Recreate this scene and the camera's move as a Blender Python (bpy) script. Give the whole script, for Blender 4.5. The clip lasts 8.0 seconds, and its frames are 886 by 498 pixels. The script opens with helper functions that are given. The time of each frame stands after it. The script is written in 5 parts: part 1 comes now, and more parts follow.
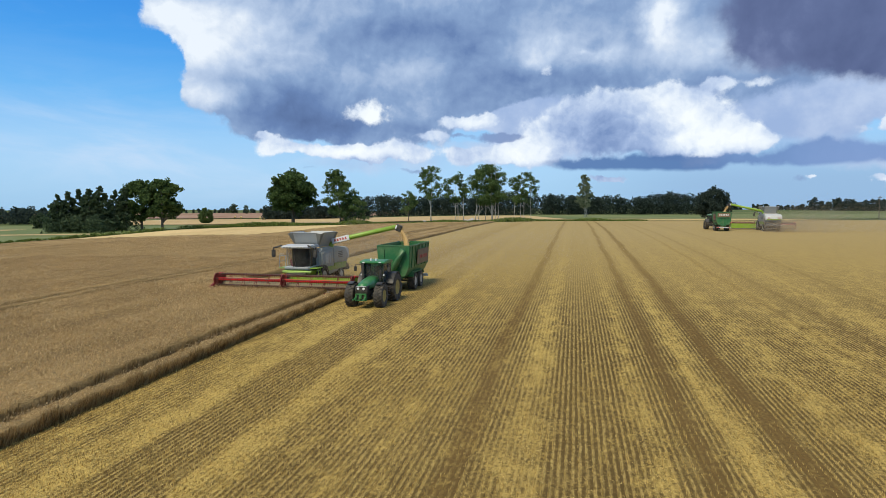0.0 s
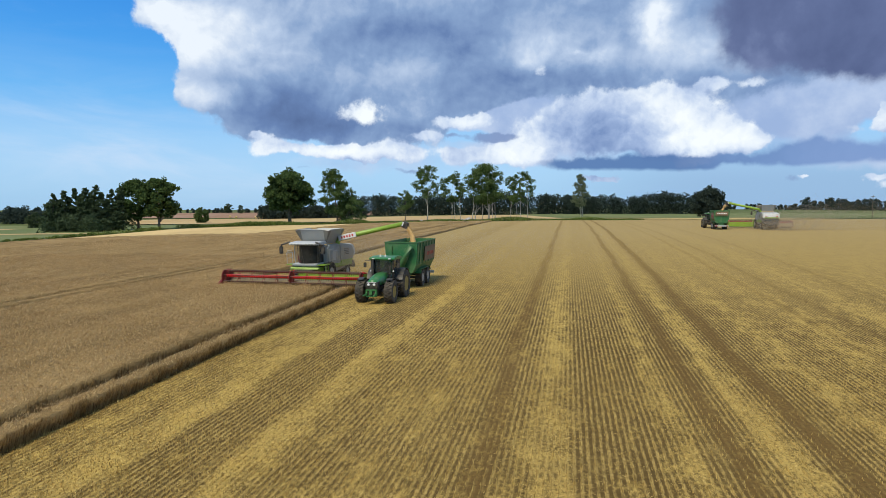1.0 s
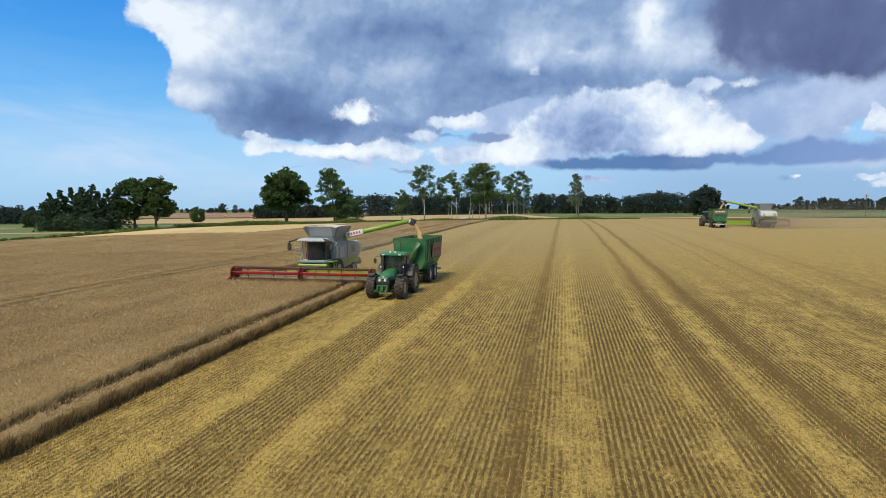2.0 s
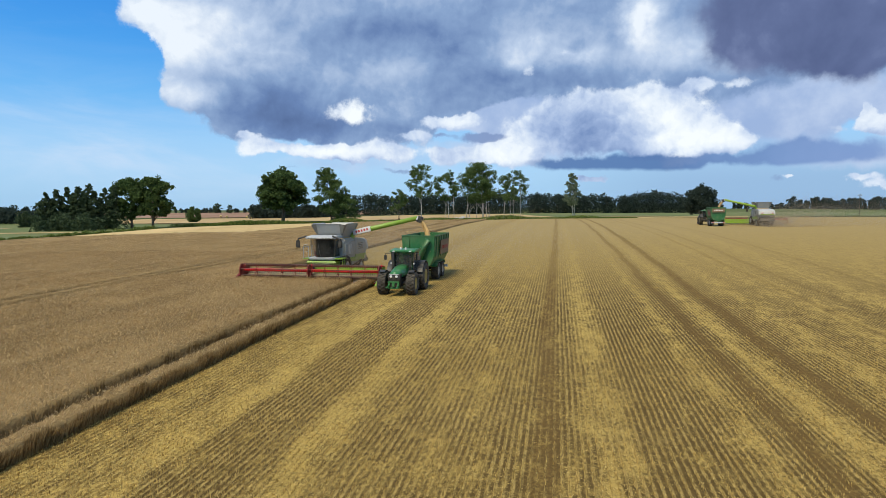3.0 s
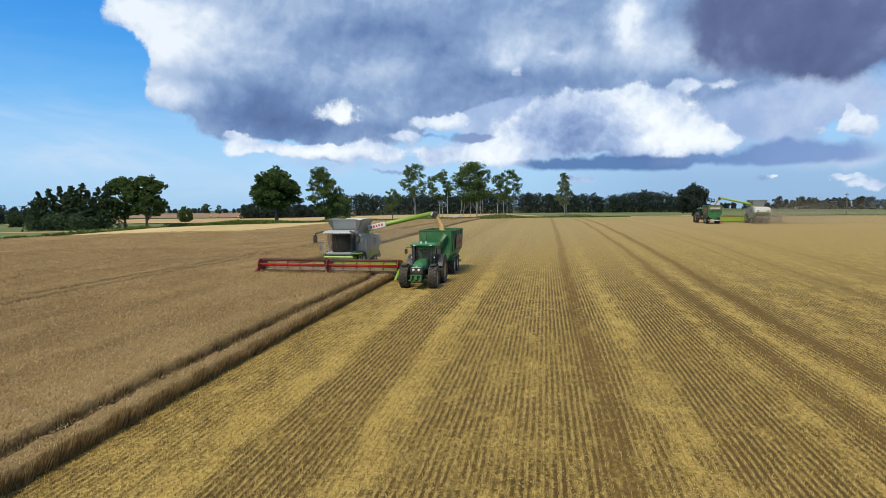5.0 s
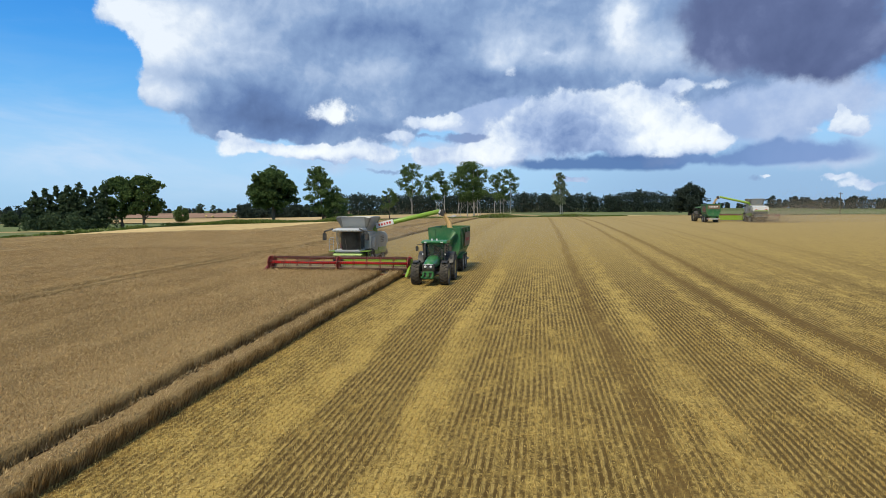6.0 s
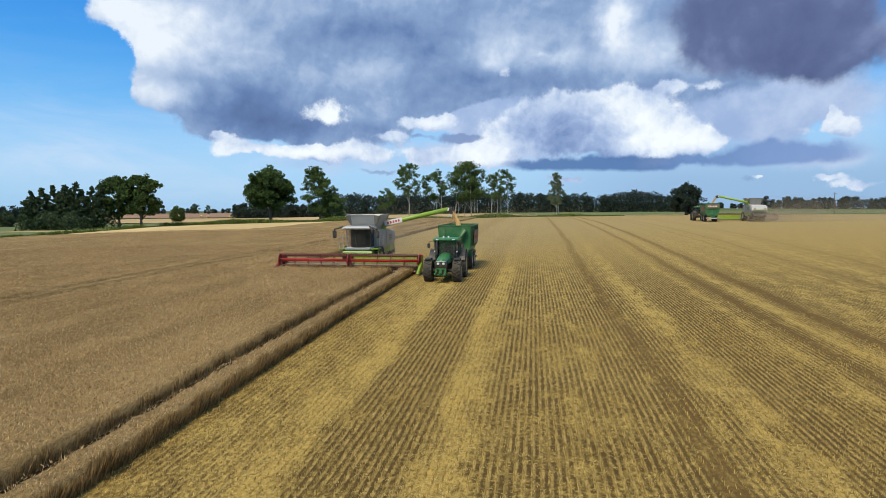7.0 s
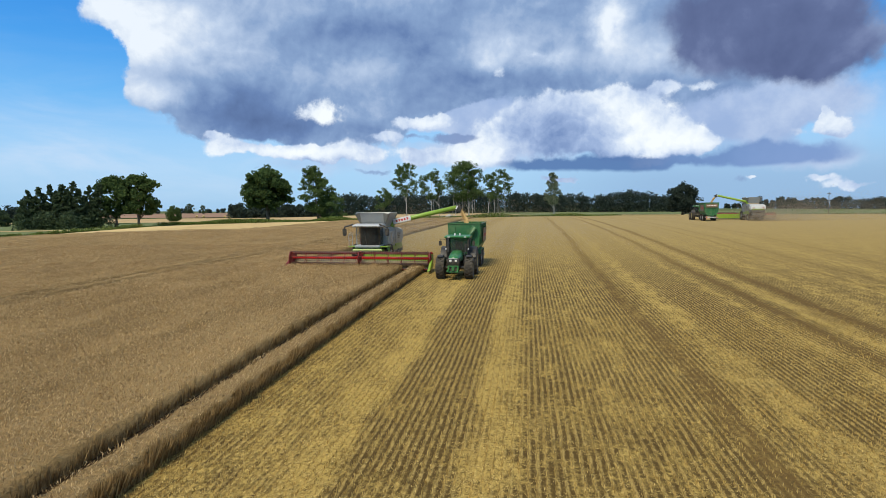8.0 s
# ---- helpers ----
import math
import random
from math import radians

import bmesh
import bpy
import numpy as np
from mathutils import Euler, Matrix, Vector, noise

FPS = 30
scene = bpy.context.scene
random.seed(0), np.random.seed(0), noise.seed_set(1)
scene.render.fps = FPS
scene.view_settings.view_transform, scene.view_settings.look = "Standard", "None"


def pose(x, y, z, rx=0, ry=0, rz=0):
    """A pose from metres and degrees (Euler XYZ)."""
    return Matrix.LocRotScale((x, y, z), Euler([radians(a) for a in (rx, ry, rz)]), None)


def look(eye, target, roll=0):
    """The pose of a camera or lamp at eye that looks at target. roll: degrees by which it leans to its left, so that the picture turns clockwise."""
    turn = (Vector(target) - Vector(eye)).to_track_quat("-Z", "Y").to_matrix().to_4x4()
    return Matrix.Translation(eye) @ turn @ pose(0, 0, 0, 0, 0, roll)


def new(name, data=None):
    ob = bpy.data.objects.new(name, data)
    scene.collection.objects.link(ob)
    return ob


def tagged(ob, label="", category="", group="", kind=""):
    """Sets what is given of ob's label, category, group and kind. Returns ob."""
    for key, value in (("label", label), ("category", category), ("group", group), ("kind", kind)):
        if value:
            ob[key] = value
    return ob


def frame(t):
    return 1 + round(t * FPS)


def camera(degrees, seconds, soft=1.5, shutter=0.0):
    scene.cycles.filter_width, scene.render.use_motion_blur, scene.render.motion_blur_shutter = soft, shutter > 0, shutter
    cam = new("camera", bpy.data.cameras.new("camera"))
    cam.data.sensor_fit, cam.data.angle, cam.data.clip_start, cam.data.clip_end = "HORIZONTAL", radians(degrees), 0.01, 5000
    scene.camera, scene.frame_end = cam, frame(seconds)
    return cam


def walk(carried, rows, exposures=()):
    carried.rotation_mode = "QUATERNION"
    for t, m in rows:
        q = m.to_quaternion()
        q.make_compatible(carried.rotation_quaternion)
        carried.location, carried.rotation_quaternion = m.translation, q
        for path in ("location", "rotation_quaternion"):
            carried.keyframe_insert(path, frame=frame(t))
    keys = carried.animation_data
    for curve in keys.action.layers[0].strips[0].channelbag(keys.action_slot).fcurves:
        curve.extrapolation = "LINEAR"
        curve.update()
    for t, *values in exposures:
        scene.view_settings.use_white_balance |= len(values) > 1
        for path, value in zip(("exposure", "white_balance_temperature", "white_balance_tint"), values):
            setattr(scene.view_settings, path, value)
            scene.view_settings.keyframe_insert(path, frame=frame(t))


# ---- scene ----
cam = camera(73.0, 8.0, soft=0.75)
METRES, EYE, TILT, LEAN, TURN = 10.0, 8.3, -3.9, 0.0, 0.0
ROWS = [
    (0.0, 0.0, 0.0, 0.0, 0.0, 0.0, -0.0),
    (0.5, -0.054, -0.0136, -0.013, -0.27, -0.02, 0.02),
    (1.0, -0.1086, -0.0258, -0.027, -0.54, -0.01, 0.06),
    (1.5, -0.1648, -0.0368, -0.0415, -0.81, -0.02, 0.09),
    (3.0, -0.3386, -0.0719, -0.0808, -1.61, -0.02, 0.22),
    (3.5, -0.3973, -0.0824, -0.0937, -1.87, -0.02, 0.26),
    (4.0, -0.4556, -0.0951, -0.1055, -2.14, -0.0, 0.29),
    (4.5, -0.5148, -0.1086, -0.1168, -2.42, 0.01, 0.32),
    (6.0, -0.7007, -0.1432, -0.1487, -3.24, 0.0, 0.44),
    (6.5, -0.7657, -0.1497, -0.16, -3.51, 0.02, 0.45),
    (7.0, -0.8334, -0.1595, -0.171, -3.78, 0.03, 0.48),
    (7.5, -0.9003, -0.1706, -0.181, -4.04, 0.04, 0.5),
    (8.0, -0.9639, -0.1787, -0.191, -4.3, 0.04, 0.52),
]
walk(cam, [(t, pose(0, 0, EYE, TILT, LEAN, TURN) @ pose(METRES * x, METRES * y, METRES * z, 90 + pitch, roll, yaw)) for t, x, y, z, yaw, pitch, roll in ROWS])

# ---------------------------------------------------------------- sky and sun
SUN_AZ, SUN_EL = -150.0, 54.0      # degrees clockwise from +y, degrees up
scene.view_settings.exposure = 0.0


class Graph:
    """Small helper to write node trees as expressions."""

    def __init__(self, tree):
        self.t = tree
        tree.nodes.clear()

    def node(self, kind, **props):
        n = self.t.nodes.new(kind)
        for k, v in props.items():
            setattr(n, k, v)
        return n

    def put(self, socket, value):
        if isinstance(value, bpy.types.NodeSocket):
            self.t.links.new(value, socket)
        else:
            socket.default_value = value

    def m(self, op, a, b=None, c=None, clamp=False):
        n = self.node("ShaderNodeMath", operation=op, use_clamp=clamp)
        for s, v in zip(n.inputs, (a, b, c)):
            if v is not None:
                self.put(s, v)
        return n.outputs[0]

    def add(self, *v):
        r = v[0]
        for q in v[1:]:
            r = self.m("ADD", r, q)
        return r

    def mul(self, a, b):
        return self.m("MULTIPLY", a, b)

    def step(self, v, lo, hi, out0=0.0, out1=1.0):
        n = self.node("ShaderNodeMapRange", interpolation_type="SMOOTHSTEP")
        for i, q in enumerate((v, lo, hi, out0, out1)):
            self.put(n.inputs[i], q)
        return n.outputs[0]

    def noise(self, vec, scale, detail=4.0, rough=0.55, warp=0.0):
        n = self.node("ShaderNodeTexNoise")
        if vec is not None:
            self.put(n.inputs["Vector"], vec)
        n.inputs["Scale"].default_value, n.inputs["Detail"].default_value = scale, detail
        n.inputs["Roughness"].default_value, n.inputs["Distortion"].default_value = rough, warp
        return n

    def mix(self, f, a, b, kind="MIX"):
        n = self.node("ShaderNodeMix", data_type="RGBA", blend_type=kind)
        self.put(n.inputs[0], f)
        self.put(n.inputs[6], a)
        self.put(n.inputs[7], b)
        return n.outputs[2]

    def ramp(self, f, stops, ease="LINEAR"):
        n = self.node("ShaderNodeValToRGB")
        n.color_ramp.interpolation = ease
        e = n.color_ramp.elements
        while len(e) < len(stops):
            e.new(0.5)
        for q, (p, c) in zip(e, stops):
            q.position, q.color = p, (*c, 1) if len(c) == 3 else c
        self.put(n.inputs[0], f)
        return n.outputs[0]

    def mapped(self, vec, scale=(1, 1, 1), loc=(0, 0, 0)):
        n = self.node("ShaderNodeMapping")
        self.put(n.inputs["Vector"], vec)
        n.inputs["Scale"].default_value, n.inputs["Location"].default_value = scale, loc
        return n.outputs[0]


def make_world():
    world = bpy.data.worlds.new("sky")
    scene.world = world
    world.use_nodes = True
    g = Graph(world.node_tree)
    way = g.node("ShaderNodeTexCoord").outputs["Generated"]
    xyz = g.node("ShaderNodeSeparateXYZ")
    g.put(xyz.inputs[0], way)
    deg = 180 / math.pi
    az = g.mul(g.m("ARCTAN2", xyz.outputs[0], xyz.outputs[1]), deg)
    el = g.mul(g.m("ARCSINE", xyz.outputs[2]), deg)
    # billowing warp of the directions
    coarse = g.noise(way, 7.0, 4, 0.55)
    fine = g.noise(way, 26.0, 5, 0.6)
    cs, fs = g.node("ShaderNodeSeparateColor"), g.node("ShaderNodeSeparateColor")
    g.put(cs.inputs[0], coarse.outputs["Color"])
    g.put(fs.inputs[0], fine.outputs["Color"])

    def warped(v, i, big, small):
        return g.add(v, g.mul(g.m("SUBTRACT", cs.outputs[i], 0.5), big), g.mul(g.m("SUBTRACT", fs.outputs[i], 0.5), small))

    waz, wel = warped(az, 0, 3.5, 2.2), warped(el, 1, 2.0, 1.5)

    def b(a, e, ra, re, amount, u=waz, v=wel):
        dx, dy = g.mul(g.m("SUBTRACT", u, a), 1 / ra), g.mul(g.m("SUBTRACT", v, e), 1 / re)
        r2 = g.add(g.mul(dx, dx), g.mul(dy, dy))
        return g.mul(g.m("EXPONENT", g.mul(r2, -1.0)), amount)

    # clear sky: physical sky, whitened towards the horizon
    sky = g.node("ShaderNodeTexSky", sky_type="NISHITA", sun_disc=False)
    sky.sun_elevation, sky.sun_rotation = radians(SUN_EL), radians(SUN_AZ)
    sky.air_density, sky.dust_density, sky.ozone_density = 1.0, 0.6, 2.5
    blue = g.mix(1.0, sky.outputs[0], (0.085, 0.11, 0.125, 1), "MULTIPLY")
    deep = g.ramp(g.m("MULTIPLY", el, 1 / 40.0, clamp=True), [(0.0, (0.38, 0.61, 0.87)), (0.09, (0.44, 0.67, 0.93)), (0.15, (0.38, 0.64, 0.94)), (0.24, (0.16, 0.49, 0.92)), (0.34, (0.07, 0.37, 0.87)), (0.47, (0.03, 0.27, 0.80)), (1.0, (0.02, 0.19, 0.62))])
    clear = g.mix(0.85, blue, deep)
    veil = g.noise(g.mapped(way, (1.0, 1.0, 4.0)), 3.0, 6, 0.6, 0.6)
    haze = g.mul(g.step(veil.outputs[0], 0.38, 0.75), g.add(b(-27, 5.0, 18, 3.4, 0.85, az, el), b(-31.5, 17.0, 3.0, 1.6, 0.9), 0.06))
    clear = g.mix(haze, clear, (0.66, 0.76, 0.92, 1))
    clear = g.mix(g.mul(g.step(az, 6.0, 26.0, 0.0, 0.75), g.step(el, 2.0, 7.0, 1.0, 0.0)), clear, (0.31, 0.46, 0.68, 1))

    def tally(rows):
        return g.add(*rows)

    # cloud noise: broad masses, ragged detail and rounded heads lit from the upper left
    mass = g.noise(way, 5.0, 8, 0.55).outputs[0]
    broad = g.noise(g.mapped(way, (1, 1, 1.8), (3, 1, 2)), 4.5, 7, 0.5).outputs[0]
    rag = g.noise(way, 17.0, 8, 0.6).outputs[0]
    soft = g.noise(way, 11.0, 5, 0.5, 0.8).outputs[0]

    def heads(vec):
        n = g.node("ShaderNodeTexVoronoi", feature="SMOOTH_F1")
        g.put(n.inputs["Vector"], vec)
        n.inputs["Scale"].default_value, n.inputs["Detail"].default_value, n.inputs["Roughness"].default_value = 17.0, 4.0, 0.55
        n.inputs["Smoothness"].default_value = 0.35
        n.normalize = True
        return n.outputs["Distance"]

    bent = g.node("ShaderNodeVectorMath", operation="MULTIPLY_ADD")
    g.put(bent.inputs[0], fine.outputs["Color"])
    bent.inputs[1].default_value = (0.03, 0.03, 0.03)
    g.put(bent.inputs[2], way)
    puff = heads(bent.outputs[0])
    moved = g.node("ShaderNodeVectorMath", operation="ADD")
    g.put(moved.inputs[0], bent.outputs[0])
    moved.inputs[1].default_value = (-0.006, 0.0, 0.009)
    lit = g.m("SUBTRACT", heads(moved.outputs[0]), puff)

    def ragged(total, a, c, d):
        return g.add(total, g.mul(g.m("SUBTRACT", mass, 0.5), a), g.mul(g.m("SUBTRACT", rag, 0.5), c), g.mul(g.m("SUBTRACT", 0.27, puff), d))

    around = g.step(g.m("ABSOLUTE", az), 45.0, 80.0)          # beyond the view the broken deck goes on
    aloft = g.mul(g.step(el, 17.0, 30.0), g.step(az, -40.0, -10.0))
    rest = g.mul(g.m("MAXIMUM", around, aloft), g.step(el, 5.0, 14.0, 0.0, 0.62))

    # pale veil of high cloud
    thin = ragged(tally([
        b(33.5, 7.8, 6.7, 3.33, 1.0), b(25.9, 9.6, 7.2, 2.81, 0.9), b(11.8, 8.8, 8.8, 4.56, 0.9), b(-9.4, 4.2, 7.7, 1.14, 0.45), b(36.3, 3.6, 4.4, 1.10, 0.5), b(16.8, 12.5, 12.8, 5.77, 0.8), b(-2.0, 13.9, 15.4, 6.82, 0.8),
        b(3.0, 7.0, 2.4, 0.47, -0.9), b(36.2, 6.0, 1.1, 0.61, -0.8), b(8.7, 2.7, 4.8, 0.64, -0.5), b(30.4, 1.8, 6.7, 0.66, -0.4)]), 0.7, 0.25, 0.0)
    veil_tone = g.mix(g.step(g.add(g.mul(broad, 0.6), g.mul(rag, 0.4)), 0.36, 0.62), (0.36, 0.46, 0.70, 1), (0.60, 0.67, 0.84, 1))
    full = g.mix(g.step(thin, 0.22, 0.75, 0.0, 0.95), clear, veil_tone)
    # the great deck
    deck_shade = tally([
        0.53, g.mul(g.m("SUBTRACT", broad, 0.5), 0.8), g.mul(g.m("SUBTRACT", soft, 0.5), 0.6), g.mul(g.m("SUBTRACT", rag, 0.5), 0.12), g.mul(lit, 0.55),
        b(-20.2, 15.7, 6.7, 3.32, 0.38), b(-22.3, 13.0, 2.2, 1.80, 0.25), b(-21.3, 9.9, 2.9, 1.21, 0.42), b(-15.2, 12.9, 5.3, 2.13, 0.16), b(-10.2, 17.4, 5.5, 1.83, 0.16), b(-24.5, 16.5, 2.1, 0.76, 0.3),
        b(-13.8, 8.9, 4.4, 2.07, -0.24), b(-7.3, 7.7, 6.7, 1.33, -0.26), b(-2.0, 16.1, 5.8, 1.71, -0.24), b(6.5, 17.3, 6.8, 1.88, -0.12), b(-2.5, 12.4, 4.2, 1.19, 0.14), b(2.8, 10.2, 2.7, 2.03, -0.10),
        b(10.2, 14.1, 3.1, 1.16, 0.16), b(11.7, 11.9, 4.7, 0.89, -0.20), b(15.8, 11.1, 3.0, 0.88, -0.14), b(16.8, 16.3, 3.0, 1.38, -0.06), b(19.9, 15.6, 1.6, 2.38, 0.42), b(22.6, 13.5, 2.8, 1.39, 0.20), b(19.2, 17.0, 1.5, 1.35, 0.2),
        b(14.3, 13.6, 1.8, 0.48, 0.2), b(8.6, 12.9, 1.3, 0.99, 0.22)])
    deck_tone = g.ramp(deck_shade, [(0.0, (0.100, 0.155, 0.31)), (0.28, (0.155, 0.240, 0.45)), (0.52, (0.275, 0.385, 0.60)), (0.78, (0.54, 0.63, 0.80)), (1.0, (0.90, 0.92, 0.97))])
    deck_cover = g.m("MAXIMUM", ragged(tally([
        b(-18.0, 15.9, 6.9, 4.04, 0.95), b(-21.6, 14.2, 2.4, 2.68, 0.55), b(-20.9, 9.9, 3.1, 1.50, 0.70), b(-23.7, 16.6, 2.6, 1.28, 0.7), b(-15.8, 8.8, 3.8, 2.54, 0.80), b(-9.3, 12.7, 9.6, 5.82, 1.0), b(-6.8, 8.1, 6.7, 2.04, 0.8),
        b(3.3, 15.4, 11.5, 6.25, 1.0), b(2.8, 9.4, 3.2, 2.05, 0.5), b(15.8, 15.0, 9.0, 4.23, 0.9), b(12.8, 11.5, 5.6, 1.38, 0.6), b(25.8, 14.1, 7.1, 4.93, 0.9), b(32.9, 13.7, 7.9, 3.38, 0.8),
        b(-7.1, 9.0, 1.8, 1.11, -0.75), b(6.5, 8.1, 4.2, 1.55, -0.85), b(-23.7, 10.4, 1.1, 0.64, -0.35), b(-17.5, 5.4, 2.8, 0.69, -0.5), b(-24.3, 12.8, 1.1, 1.33, -0.4)]), 0.9, 0.95, 0.7), ragged(rest, 0.5, 0.4, 0.3))
    full = g.mix(g.step(deck_cover, 0.34, 0.60), full, deck_tone)
    # bright heaped clouds
    heap_light = tally([
        b(23.0, 6.1, 2.8, 1.67, 0.42), b(27.1, 5.7, 2.0, 1.15, 0.45), b(7.1, 5.1, 3.2, 1.16, 0.30), b(2.8, 8.2, 2.5, 0.62, 0.30), b(-7.1, 9.0, 1.8, 1.22, 0.40), b(-9.4, 5.3, 6.7, 0.62, 0.34), b(21.3, 8.9, 2.9, 1.46, 0.22),
        b(14.6, 6.9, 4.6, 2.55, -0.36), b(17.9, 4.3, 6.0, 0.82, -0.36), b(10.2, 10.6, 3.7, 1.31, -0.10), b(7.6, 3.8, 4.3, 0.42, -0.26), b(-9.4, 4.4, 7.7, 0.41, -0.30), b(37.5, 6.6, 1.2, 0.77, 0.22), b(37.5, 5.5, 1.4, 0.43, -0.25), b(25.1, 4.6, 4.1, 0.49, -0.1)])
    heap_cover = ragged(tally([
        b(-14.9, 6.0, 2.1, 0.80, 0.66), b(-10.4, 5.3, 4.6, 0.72, 0.85), b(-5.2, 5.3, 4.2, 0.84, 0.85), b(-1.2, 6.9, 1.8, 0.63, 0.70), b(-7.1, 9.0, 2.3, 1.45, 0.74),
        b(1.7, 5.1, 1.3, 0.90, 0.80), b(2.8, 8.2, 2.5, 0.67, 1.00), b(7.1, 5.1, 3.3, 1.26, 1.05), b(10.7, 7.0, 3.7, 2.06, 0.75), b(14.4, 7.9, 4.1, 2.53, 0.75),
        b(19.4, 7.3, 4.4, 2.59, 0.95), b(23.0, 6.1, 3.3, 1.87, 1.10), b(21.3, 9.4, 2.9, 1.74, 0.80), b(27.0, 5.7, 1.8, 1.05, 1.15), b(20.2, 15.4, 1.2, 1.65, 0.42), b(24.7, 10.8, 1.1, 0.66, 0.55),
        b(27.4, 10.6, 1.9, 0.73, 0.50), b(9.9, 12.3, 1.4, 1.09, 0.42), b(37.6, 6.3, 1.2, 0.94, 1.05), b(36.9, 7.5, 0.5, 0.69, 0.8), b(15.4, 2.8, 2.0, 0.42, 0.80), b(31.5, 2.5, 0.7, 0.23, 0.60), b(35.1, 6.1, 1.0, 0.44, 0.6),
        b(36.5, 2.3, 1.5, 0.31, 0.55), b(38.5, 1.6, 2.1, 0.43, 0.6), b(-16.1, 7.0, 1.0, 0.49, 0.5), b(13.8, 13.7, 1.5, 0.34, 0.40)]), 0.60, 0.95, 0.7)
    heap_tone = g.ramp(g.add(0.58, heap_light, g.mul(lit, 1.3), g.mul(g.m("SUBTRACT", rag, 0.5), 0.34), g.mul(g.m("SUBTRACT", soft, 0.5), 1.0)),
                       [(0.0, (0.20, 0.29, 0.52)), (0.3, (0.37, 0.47, 0.70)), (0.55, (0.60, 0.68, 0.85)), (0.8, (0.87, 0.90, 0.96)), (1.0, (1.0, 1.0, 1.0))])
    full = g.mix(g.step(heap_cover, 0.27, 0.51), full, heap_tone)
    # blue-grey flat bases and scraps
    flat_cover = ragged(tally([
        b(18.4, 3.9, 6.4, 0.82, 1.10), b(22.8, 3.9, 3.3, 0.55, 0.6), b(31.2, 4.3, 3.3, 1.21, 0.95), b(35.5, 4.3, 3.8, 1.07, 0.95), b(12.9, 4.2, 3.1, 0.52, 0.5),
        b(26.5, 4.1, 3.1, 0.39, 0.4)]), 0.25, 0.28, 0.15)
    flat_cover = g.mul(g.step(flat_cover, 0.22, 0.80), g.step(g.add(el, g.mul(g.m("SUBTRACT", mass, 0.5), 1.6), g.mul(g.m("SUBTRACT", rag, 0.5), 0.5)), 3.2, 3.65))
    flat_tone = g.mix(g.step(g.add(az, g.mul(g.m("SUBTRACT", mass, 0.5), 20.0)), 22.0, 33.0), (0.10, 0.195, 0.42, 1), (0.22, 0.33, 0.60, 1))
    full = g.mix(g.mul(flat_cover, 0.92), full, flat_tone)
    scrap = ragged(tally([
        b(5.3, 6.8, 2.1, 0.57, 1.10), b(1.4, 7.0, 1.4, 0.42, 0.70), b(-12.5, 3.8, 2.5, 0.31, 0.50), b(-2.6, 3.7, 3.2, 0.32, 0.55), b(30.5, 2.3, 1.1, 0.42, 0.6)]), 0.3, 0.5, 0.4)
    full = g.mix(g.step(scrap, 0.35, 0.70, 0.0, 0.9), full, (0.24, 0.32, 0.54, 1))
    # dark rain cloud
    storm_cover = ragged(tally([
        b(32.0, 15.5, 8.0, 3.34, 1.15), b(28.8, 13.1, 3.8, 1.99, 0.55), b(33.7, 11.5, 3.1, 1.80, 0.75), b(36.7, 12.1, 2.9, 2.27, 0.75), b(25.3, 16.4, 2.7, 1.31, 0.35)]), 0.7, 0.60, 0.7)
    storm_tone = g.ramp(g.add(g.mul(mass, 0.45), g.mul(soft, 0.45), g.mul(rag, 0.25)), [(0.4, (0.088, 0.115, 0.235)), (0.6, (0.135, 0.170, 0.320)), (0.78, (0.26, 0.31, 0.50))])
    full = g.mix(g.step(g.add(storm_cover, g.mul(g.step(az, 17.0, 30.0), 0.2)), 0.42, 0.98), full, storm_tone)
    below = g.step(el, -4.0, -0.5)
    full = g.mix(below, (0.20, 0.17, 0.10, 1), full)
    full = g.mix(1.0, full, (0.94, 1.0, 1.035, 1), "MULTIPLY")
    bg = g.node("ShaderNodeBackground")
    g.put(bg.inputs[0], full)
    bg.inputs[1].default_value = 1.0
    out = g.node("ShaderNodeOutputWorld")
    g.put(out.inputs[0], bg.outputs[0])


make_world()

sun = new("sun", bpy.data.lights.new("sun", "SUN"))
sun.data.energy, sun.data.angle, sun.data.color = 3.5, radians(20), (1.0, 0.91, 0.72)
_a, _e = radians(SUN_AZ), radians(SUN_EL)
sun.matrix_world = look((0, 0, 60), (-math.sin(_a) * math.cos(_e) * 10, -math.cos(_a) * math.cos(_e) * 10, 60 - math.sin(_e) * 10))


